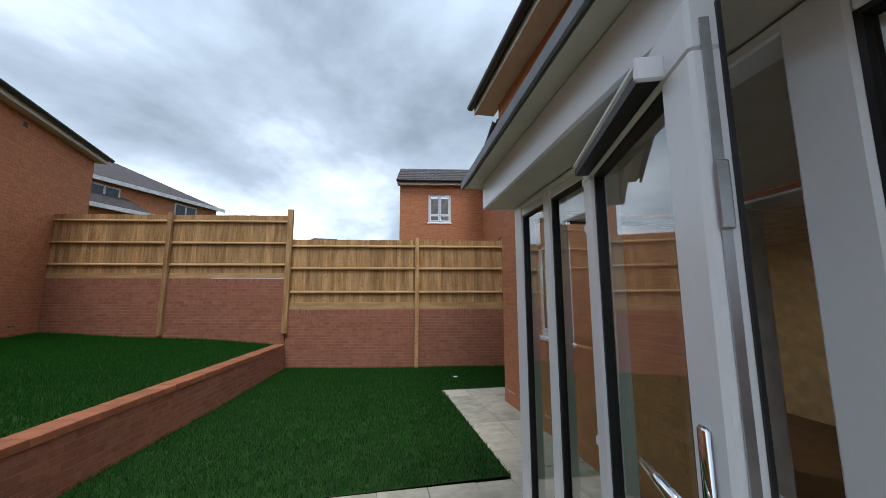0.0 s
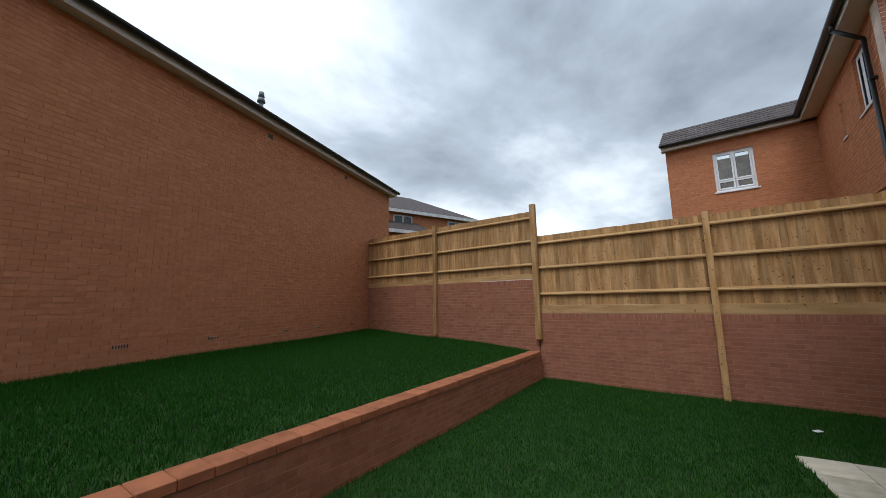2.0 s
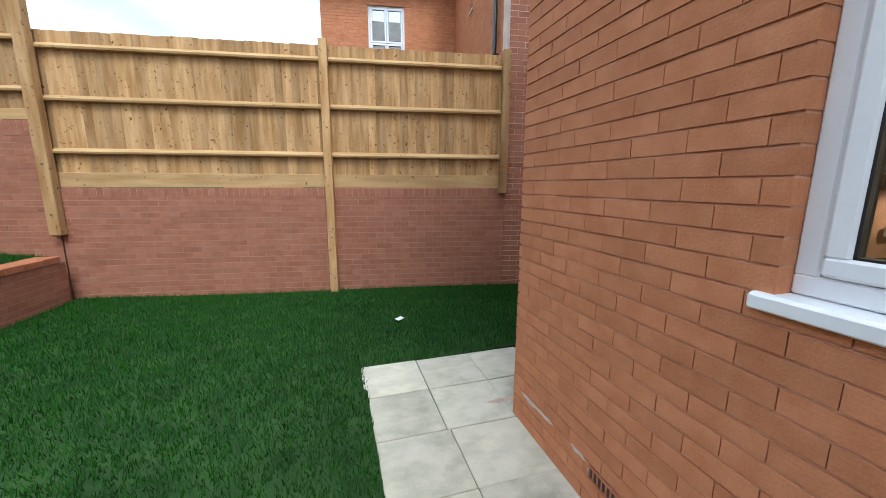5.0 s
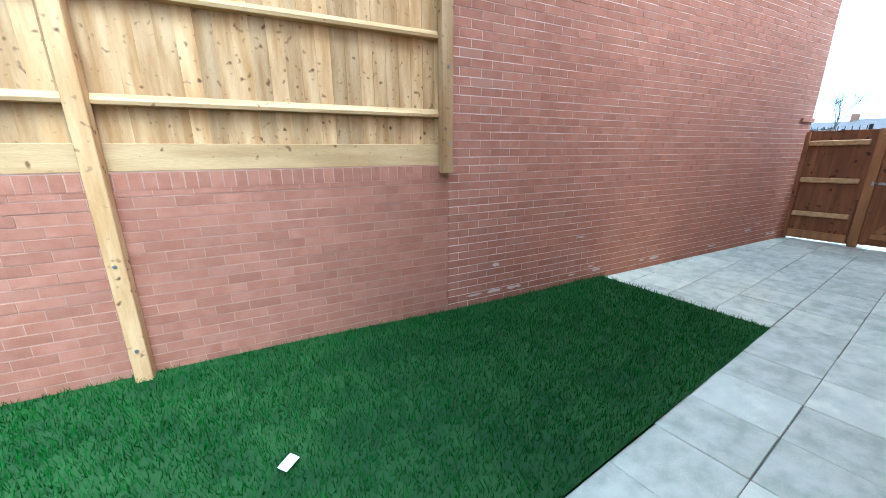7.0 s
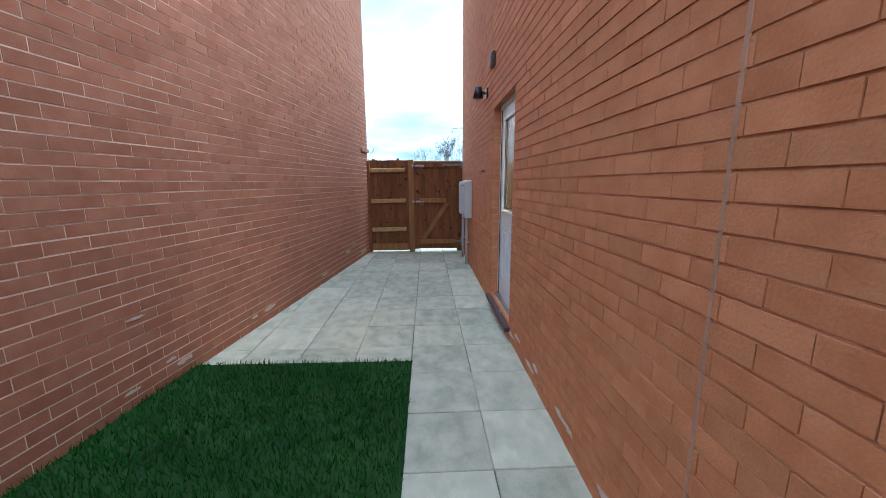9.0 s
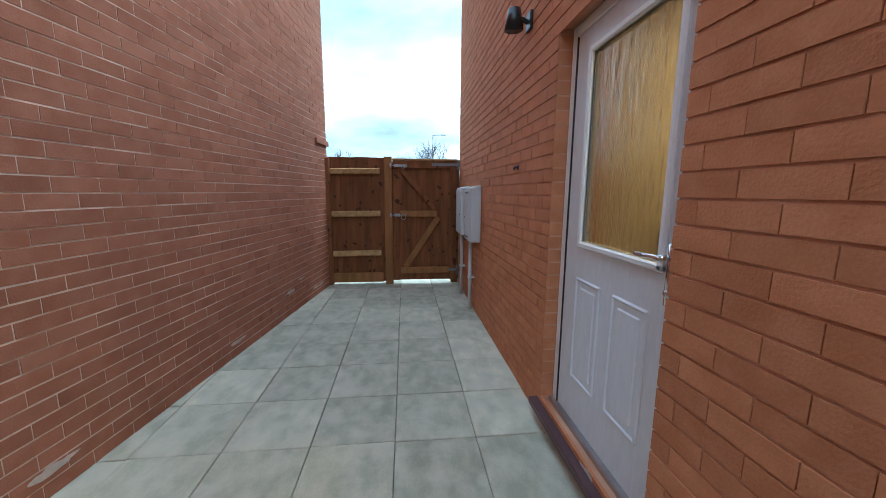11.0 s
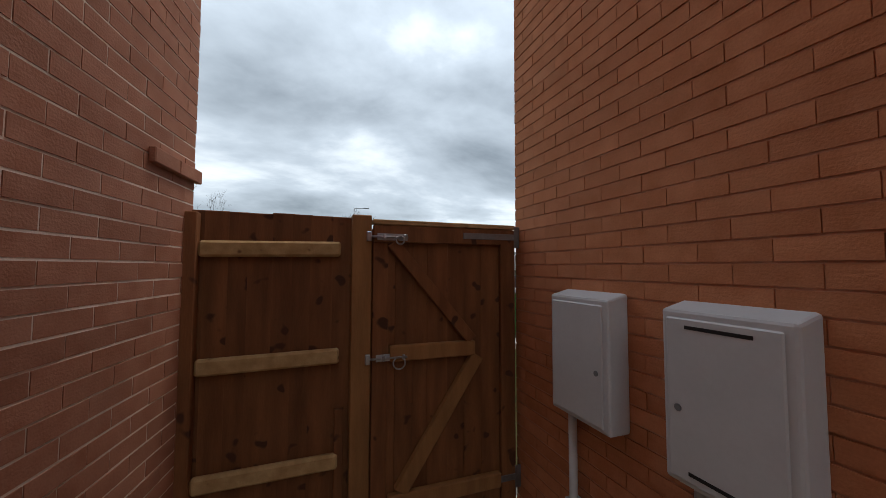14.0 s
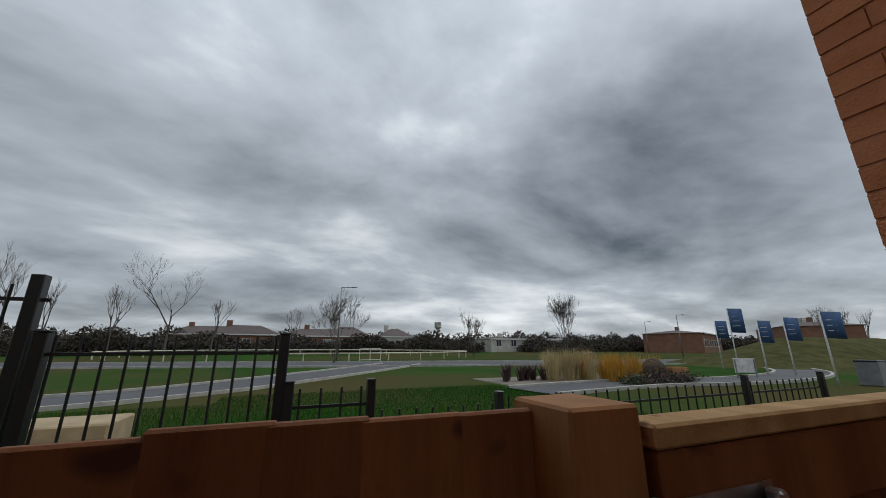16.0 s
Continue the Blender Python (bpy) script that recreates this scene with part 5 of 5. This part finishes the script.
# bare trees
def bare_tree(x, y, height, spread, seed, label, stems=1, levels=5, base=None):
    rng = random.Random(seed)
    z = tz(x, y) if base is None else base
    height *= 1.15 if x > 57 else 0.88
    t = thing("bare_tree", label, "tree", pose(x, y, z - 0.05), "bare winter trees")
    trunk, crown = bmesh.new(), bmesh.new()

    def grow(bm, p, d, L, r, lev):
        q = p + d * L
        rod(bm, p, q, max(r, 0.007), 7 if lev < 2 else 4 if lev < 4 else 3, max(r * 0.68, 0.004))
        if lev >= levels:
            return
        for k in range(rng.choice((2, 3, 3)) if lev < levels - 1 else 3):
            side_v = Vector((rng.uniform(-1, 1), rng.uniform(-1, 1), rng.uniform(-0.2, 0.5))).normalized()
            nd = (d * rng.uniform(0.7, 1.0) + side_v * spread * rng.uniform(0.5, 1.0) + Vector((0, 0, 0.18))).normalized()
            grow(crown, p + d * L * rng.uniform(0.65, 1.0), nd, L * rng.uniform(0.62, 0.9), r * 0.55, lev + 1)

    for s in range(stems):
        d = Vector((rng.uniform(-0.25, 0.25) * (stems > 1), rng.uniform(-0.3, 0.3) * (stems > 1), 1)).normalized()
        grow(trunk, Vector((0, 0, 0)), d, height * 0.27, height * (0.013 if stems == 1 else 0.006), 0)
    part("trunk", trunk, DEADWOOD, t)
    part("crown", crown, DEADWOOD, t)


bare_tree(40, 5.9, 6.6, 0.75, 1, "open-crowned young bare tree beside the road", 3, 6)
bare_tree(60, 22.0, 10.6, 0.8, 2, "broad bare winter tree beyond the field", 1, 6)
bare_tree(60, 27.0, 8.6, 0.45, 3, "slim bare winter tree beyond the field", 1, 5)
bare_tree(60, 17.6, 7.4, 0.45, 4, "slim bare winter tree beyond the field", 1, 5)
bare_tree(40, -16.2, 7.6, 0.4, 5, "upright many-stemmed bare tree", 4, 6)
bare_tree(45, -8.4, 5.8, 0.4, 6, "young bare tree with upright twigs", 3, 5)
bare_tree(60, 35.5, 11.0, 0.6, 7, "large bare winter tree beyond the field", 1, 6)
bare_tree(58, 31.5, 8.5, 0.3, 8, "narrow bare poplar tree far off", 1, 5)
bare_tree(36, -54.9, 8.0, 0.6, 9, "broad bare winter tree beyond the field", 1, 6)
bare_tree(40, -66, 7.6, 0.5, 10, "bare winter tree on the field edge", 1, 5)
bare_tree(66, 9.0, 6.5, 0.35, 11, "bare winter tree on the field edge", 1, 5)


def scatter(name, n, place, size, mat, label, category, seed, kind="stuff", up=1.0, parent=None):
    """Many small leaf-like triangles."""
    rng = np.random.default_rng(seed)
    c = place(rng, n)
    n = len(c)
    v = c[:, None, :] + rng.normal(0, 1, (n, 3, 3)) * size * np.array((1, 1, up))
    me = bpy.data.meshes.new(name)
    me.vertices.add(3 * n); me.loops.add(3 * n); me.polygons.add(n)
    me.vertices.foreach_set("co", v.ravel()); me.loops.foreach_set("vertex_index", np.arange(3 * n)); me.polygons.foreach_set("loop_start", np.arange(0, 3 * n, 3))
    me.update(calc_edges=True); me.materials.append(mat)
    ob = new(name, me)
    if parent:
        ob.parent = parent
        return ob
    return tagged(ob, label, category, kind=kind)


def belt(x0, x1, y0, y1, z, h, bump):
    def place(rng, n):
        x = rng.uniform(x0, x1, n); y = rng.uniform(y0, y1, n)
        top = h * (0.55 + 0.25 * np.sin(y * 0.21 + x) + 0.2 * np.sin(y * 0.63 + 2) * bump)
        return np.stack((x, y, z + rng.uniform(0, 1, n) ** 0.7 * np.maximum(top, 0.4)), 1)
    return place


scatter("far_woods", 110000, belt(84, 100, -170, 110, 1.1, 4.6, 1), 0.24, SCRUB, "distant band of brown winter woodland", "woods", 1)
scatter("hedge", 70000, belt(64, 70, -20, 70, 1.0, 3.0, 1), 0.15, SCRUB, "dark scrubby hedge behind the field", "hedge", 2)
scatter("hedge", 60000, belt(62, 72, -140, -28, 1.0, 3.0, 1), 0.17, SCRUB, "dark scrubby hedge beyond the road", "hedge", 3)


def blade_clump(bm, rng, h, r, n, w, arch):
    for _ in range(n):
        a, q = rng.uniform(0, 6.283), rng.uniform(0, r)
        p = Vector((q * math.cos(a), q * math.sin(a), 0))
        d = Vector((math.cos(a), math.sin(a), 0)) * arch * rng.uniform(0.3, 1.0)
        hh = h * rng.uniform(0.65, 1.05)
        s = Vector((-math.sin(a), math.cos(a), 0)) * w
        m1 = p + d * 0.35 * hh + Vector((0, 0, hh * 0.6))
        t = p + d * hh + Vector((0, 0, hh))
        v = [bm.verts.new(c) for c in (p - s, p + s, m1 + s * 0.8, m1 - s * 0.8, t)]
        bm.faces.new(v[:4]); bm.faces.new((v[3], v[2], v[4]))


def clump(x, y, h, r, n, mat, name, label, seed, w=0.008, arch=0.35):
    b = bmesh.new()
    blade_clump(b, random.Random(seed), h, r, n, w, arch)
    o = tagged(mesh_ob(name, b, mat), label, "plant", "planting bed")
    o.matrix_basis = pose(x, y, tz(x, y) - 0.02)


crng = random.Random(11)
for k in range(9):
    clump(23.2 + crng.uniform(-0.9, 0.9), -0.9 - k * 0.26, 1.35, 0.3, 170, BUFFGRASS, "ornamental_grass", "tall dry buff ornamental grass clump", k, 0.007, 0.3)
for k in range(12):
    clump(22.6 + crng.uniform(-0.8, 0.8), -2.6 - k * 0.25, 1.15, 0.28, 150, AMBER, "dogwood_shrub", "amber-stemmed dogwood shrub in the bed", 30 + k, 0.007, 0.25)
for k in range(6):
    clump(24.0 + crng.uniform(-0.5, 0.5), 1.0 - k * 0.36, 0.75, 0.12, 46, PURPLE, "strap_leaf_plant", "dark purple strap-leaved plant", 60 + k, 0.022, 0.6)
for k in range(7):
    x, y = 20.8 + crng.uniform(-0.5, 0.5), -2.6 - k * 0.5
    scatter("low_shrub", 700, lambda rng, n, x=x, y=y: np.stack((x + rng.normal(0, 0.25, n), y + rng.normal(0, 0.25, n), tz(x, y) + np.abs(rng.normal(0.12, 0.13, n))), 1), 0.03, PURPLE if k % 2 else GREENLEAF, "low dark shrub in the planting bed", "shrub", 80 + k, kind="")
soil_b = bmesh.new(); box(soil_b, 20.0, 25.4, -7.2, 1.6, 0.45, 0.63, bevel=0.05)
tagged(mesh_ob("planting_bed", soil_b, JOINT), "dark bark-mulched planting bed", "planting bed", kind="structure")
ball = thing("woven_sphere", "dark woven garden ball on the bed", "garden ornament", pose(21.6, -4.75, 0.63 + 0.42))
b = bmesh.new()
brng = random.Random(5)
for k in range(34):
    n1 = Vector((brng.gauss(0, 1), brng.gauss(0, 1), brng.gauss(0, 1))).normalized()
    u = n1.orthogonal().normalized(); w_ = n1.cross(u)
    pts = [(u * math.cos(a) + w_ * math.sin(a)) * 0.42 for a in [2 * math.pi * i / 16 for i in range(17)]]
    for p, q in zip(pts, pts[1:]):
        rod(b, p, q, 0.012, 4)
part("hoops", b, DEADWOOD, ball)
pl = thing("timber_planter", "low orange-brown timber planter", "planter", pose(22.2, -6.3, 0.6))
for a in ((-0.6, 0.6, -0.5, -0.45), (-0.6, 0.6, 0.45, 0.5), (-0.6, -0.55, -0.45, 0.45), (0.55, 0.6, -0.45, 0.45)):
    part("side_board", bx(a[0], a[1], a[2], a[3], 0, 0.5, bevel=0.008), GATEPOST, pl)


# flags, signs and lamps
def flag(x, y, h, w, fh, seed):
    f = thing("flag", "blue advertising flag on a white pole", "flag", pose(x, y, tz(x, y)), "row of blue flags")
    b = bmesh.new(); rod(b, (0, 0, 0), (0, 0, h), 0.035, 10, 0.025); part("pole", b, WHITEPOLE, f, smooth=True)
    c = bmesh.new()
    n = 12
    rows = []
    for j in (0, 1):
        rows.append([c.verts.new((-0.03 - 0.92 * w * i / n, 0.06 * math.sin(3.5 * i / n + seed) * i / n - 0.39 * w * i / n, h - 0.02 - j * fh - 0.05 * i / n)) for i in range(n + 1)])
    for i in range(n):
        c.faces.new((rows[0][i], rows[0][i + 1], rows[1][i + 1], rows[1][i]))
    cl = part("cloth", c, FLAGBLUE, f, "blue cloth with pale lettering", smooth=True)
    sm = cl.modifiers.new("thickness", "SOLIDIFY"); sm.thickness = 0.006
    for k in range(3):
        bb = bmesh.new()
        box(bb, 0, w * 0.5, -0.003, 0.003, -0.012, 0.012)
        o = part("lettering_bar", bb, WHITEPOLE, cl)
        o.matrix_basis = Matrix.Translation((-0.2 * w - 0.02, -0.085 * w + 0.03, h - fh * (0.35 + 0.2 * k))) @ Matrix.Rotation(math.atan2(-0.39, -0.92), 4, "Z")


flag(17.9, -9.1, 2.6, 0.5, 0.95, 0)
flag(21.1, -13.5, 2.75, 0.5, 1.1, 1)
flag(21.6, -12.3, 2.6, 0.45, 1.05, 2)
flag(23.4, -13.3, 3.4, 0.62, 1.3, 3)
flag(25.4, -15.3, 2.9, 0.6, 1.05, 4)
sg = thing("sign_board", "white notice board on two posts", "sign", pose(20.9, -9.4, 0.6, 0, 0, 65))
part("board", bx(-0.45, 0.45, -0.015, 0.015, 0.25, 0.85, bevel=0.004), WHITEPOLE, sg)
for s in (-0.4, 0.4):
    part("leg", bx(s - 0.02, s + 0.02, 0.016, 0.05, 0, 0.8), GALV, sg)
for k in range(3):
    part("lettering_bar", bx(-0.3, 0.3, -0.02, -0.0155, 0.4 + 0.13 * k, 0.44 + 0.13 * k), FLAGBLUE, sg)
bn = thing("litter_bin", "dark grey square litter bin", "bin", pose(17.4, -10.3, 0.6))
part("body", bx(-0.3, 0.3, -0.3, 0.3, 0, 0.8, bevel=0.02), LEADGREY, bn); part("lid", bx(-0.31, 0.31, -0.31, 0.31, 0.801, 0.86, bevel=0.015), IRON, bn)


def street_lamp(x, y, h):
    s = thing("street_lamp", "grey steel street lamp", "street lamp", pose(x, y, tz(x, y)), "street lamps")
    b = bmesh.new(); rod(b, (0, 0, 0), (0, 0, h), 0.07, 10, 0.04); part("column", b, GALV, s, smooth=True)
    b = bmesh.new(); rod(b, (0, 0, h), (0, -0.9, h + 0.06), 0.03, 8); part("arm", b, GALV, s)
    part("lantern", bx(-0.1, 0.1, -1.35, -0.85, h + 0.02, h + 0.1, bevel=0.03), LEADGREY, s)


street_lamp(40.3, -33, 4.8)
street_lamp(43, 5.4, 6.2)
street_lamp(52, -42, 4.8)
for k in range(3):
    bo = thing("bollard", "timber bollard with a reflective band", "bollard", pose(30 + 1.2 * k, -9 - 1.4 * k, tz(30, -9)), "bollards by the road")
    b = bmesh.new(); rod(b, (0, 0, 0), (0, 0, 1.0), 0.09, 12); part("shaft", b, GATEPOST, bo)
    b = bmesh.new(); rod(b, (0, 0, 0.84), (0, 0, 0.9), 0.094, 12); part("band", b, WHITEPOLE, bo)

# white oval rail round the field
oval = thing("oval_rail", "cream painted oval rail round the playing field", "rail", pose(52, 8, 0))
b = bmesh.new()
NO = 60
op = [(8.5 * math.cos(2 * math.pi * k / NO) + 0.12 * 17.5 * math.sin(2 * math.pi * k / NO), 17.5 * math.sin(2 * math.pi * k / NO)) for k in range(NO)]
for k in range(NO):
    (xa, ya), (xb, yb) = op[k], op[(k + 1) % NO]
    rod(b, (xa, ya, tz(52 + xa, 0) + 0.62), (xb, yb, tz(52 + xb, 0) + 0.62), 0.06, 6)
part("top_rail", b, CREAMRAIL, oval)
for k in range(0, NO, 2):
    bb = bmesh.new(); rod(bb, (op[k][0], op[k][1], tz(52 + op[k][0], 0)), (op[k][0], op[k][1], tz(52 + op[k][0], 0) + 0.6), 0.05, 6)
    part("post", bb, CREAMRAIL, oval)
gl = thing("goal_frame", "small white metal goal frame", "goal", pose(42.5, 3.6, tz(42.5, 0)))
b = bmesh.new()
for p, q in (((0, 0, 0), (0, 0, 1)), ((0, -1.8, 0), (0, -1.8, 1)), ((0, 0, 1), (0, -1.8, 1)), ((0, 0, 0.1), (0, -1.8, 0.1)), ((0, -0.9, 0), (0, -0.9, 1))):
    rod(b, p, q, 0.03, 8)
part("frame", b, WHITEPOLE, gl)


def far_house(x, y, w, d, h, rise, rot, wall, label, z=None, rows=2, cols=3, name="house", stack=True, sill=0.9, tall=1.2):
    """A house with walls, hipped roof, chimney and its windows on the side that faces local -x."""
    hs = thing(name, label, "house", pose(x, y, tz(x, y) if z is None else z, 0, 0, rot))
    part("wall", bx(-d / 2, d / 2, -w / 2, w / 2, -0.3, h), wall, hs)
    b = bmesh.new()
    o = 0.3
    v = [b.verts.new(p) for p in ((-d / 2 - o, -w / 2 - o, h), (d / 2 + o, -w / 2 - o, h), (d / 2 + o, w / 2 + o, h), (-d / 2 - o, w / 2 + o, h), (0, -w / 2 + d * 0.35, h + rise), (0, w / 2 - d * 0.35, h + rise))]
    for f in ((0, 1, 4), (1, 2, 5, 4), (2, 3, 5), (3, 0, 4, 5), (3, 2, 1, 0)):
        b.faces.new([v[i] for i in f])
    part("roof", b, TILE, hs)
    if stack:
        part("chimney", bx(-0.3, 0.3, w * 0.22, w * 0.22 + 0.8, h + rise * 0.5, h + rise + 0.7), wall, hs)
    part("fascia", bx(-d / 2 - o - 0.02, -d / 2 - o + 0.0, -w / 2 - o, w / 2 + o, h - 0.12, h + 0.06), WHITEPOLE, hs)
    for r in range(rows):
        for c in range(cols):
            yc = -w / 2 + w * (c + 0.5) / cols
            zc = sill + r * 2.6
            if zc + tall + 0.05 > h:
                continue
            wd = part("window", bx(-d / 2 - 0.04, -d / 2 + 0.0, yc - 0.6, yc + 0.6, zc, zc + tall), WHITEPOLE, hs)
            for s in (-0.29, 0.29):
                part("pane", bx(-d / 2 - 0.05, -d / 2 - 0.041, yc + s - 0.24, yc + s + 0.24, zc + 0.08, zc + tall - 0.08), FARGLASS, wd)


far_house(76, 16, 9, 7, 2.7, 1.5, 10, FARWALL, "brown brick house with a hipped roof beyond the field")
far_house(78, 3.5, 14, 7, 2.6, 1.3, -5, FARWALL, "long brown brick house beyond the field", cols=5)
far_house(84, -10, 6, 6, 2.8, 1.6, 0, FARWHITE, "pale rendered house beyond the field", cols=2)
far_house(60, -62, 22, 9, 3.2, 0.6, 25, FARWALL, "long brown brick block beyond the road", cols=8)
far_house(46, -72, 16, 9, 4.2, 0.8, 40, FARWALL, "dark brick block beyond the flags", cols=6)
far_house(72, -32, 20, 8, 2.2, 0.4, 8, FARWHITE, "low pale shed beyond the field", rows=1, cols=6)
far_house(-14.35, 20.96, 11, 8, 6.8, 2.2, 152.5, BRICK, "new orange brick house with a brown hipped roof", z=0.0, rows=3, cols=3, stack=False, sill=0.45, tall=0.95)
far_house(-11.55, 18.2, 5, 1.8, 5.5, 0.9, 152.5, BRICK, "lower brick projection with its own tiled roof", z=0.0, rows=2, cols=2, stack=False)
far_house(-5.9, 54, 8, 7, 7.2, 2.5, 95, BRICK, "distant new brick house behind the fence", z=0.4, stack=False)
fence_far = thing("close_board_fence", "weathered grey board fence beyond the field", "fence", pose(70, 0, tz(70, 0)))
for k in range(44):
    part("board", bx(-0.02, 0.02, -14 + k * 0.42, -14 + k * 0.42 + 0.4, 0, 1.9 + 0.05 * (k % 3)), KERB, fence_far)

# longer turf beside the path outside
def verge_place(rng, n):
    x = 13.3 + 9.5 * rng.uniform(0, 1, n) ** 1.3
    y = rng.uniform(2.0, 13.5, n)
    k = np.hypot(x - 22.8, y - 15.2) > 2.2
    x, y = x[k], y[k]
    k = (x < 21.2) | (y < 10.5)
    return x[k], y[k], np.full(int(k.sum()), 0.598)


blades("grass_verge", 130000, verge_place, 0.07, "green grass blades beyond the railings")
# grass bank beyond the flags
grid_sheet("grass_bank", lambda u, v: (22 + 12 * u, -17 - 30 * v), lambda x, y: 0.5 + 2.2 * math.sin(math.pi * (x - 22) / 12) ** 0.8 * min(1, (-17 - y) / 12) * max(0, min(1, (47 + y) / 6)) if 22 < x < 34 else 0.5,
           16, 30, BANK, "rough grassy bank beside the road", "grass bank")
# landmarks on the skyline
wt = thing("water_tower", "pale concrete water tower far off among trees", "water tower", pose(120, -33.5, 1.5))
b = bmesh.new(); rod(b, (0, 0, 0), (0, 0, 6.0), 0.5, 12); part("stem", b, KERB, wt, smooth=True)
b = bmesh.new(); rod(b, (0, 0, 6.0), (0, 0, 6.6), 0.6, 14, 1.1); rod(b, (0, 0, 6.6), (0, 0, 8.2), 1.1, 14); part("tank", b, KERB, wt)
ch = thing("church_tower", "distant grey square church tower with battlements", "church tower", pose(90, -171, 1.5))
part("tower", bx(-2.2, 2.2, -2.2, 2.2, 0, 10.0), FARWHITE, ch)
for ca, cb in ((-1.9, -1.9), (-1.9, 0), (-1.9, 1.9), (1.9, -1.9), (1.9, 0), (1.9, 1.9), (0, -1.9), (0, 1.9)):
    part("merlon", bx(ca - 0.5, ca + 0.5, cb - 0.5, cb + 0.5, 10.0, 11.0), FARWHITE, ch)
part("belfry_window", bx(-2.24, -2.2, -0.6, 0.6, 7.0, 9.2), FARGLASS, ch)
for k in range(6):
    bare_tree(60 + 1.5 * (k % 2), -112 - 5.5 * k, 9.5 + (k % 3), 0.28, 40 + k, "narrow bare poplar tree far off", 1, 4)
far_house(96, -2, 8, 7, 3.4, 1.9, 5, FARWHITE, "white gabled house far beyond the field", cols=2)
far_house(92, 24, 12, 7, 3.2, 1.6, -8, FARWALL, "brown terraced house far beyond the field", cols=4)

lay_late_bricks()
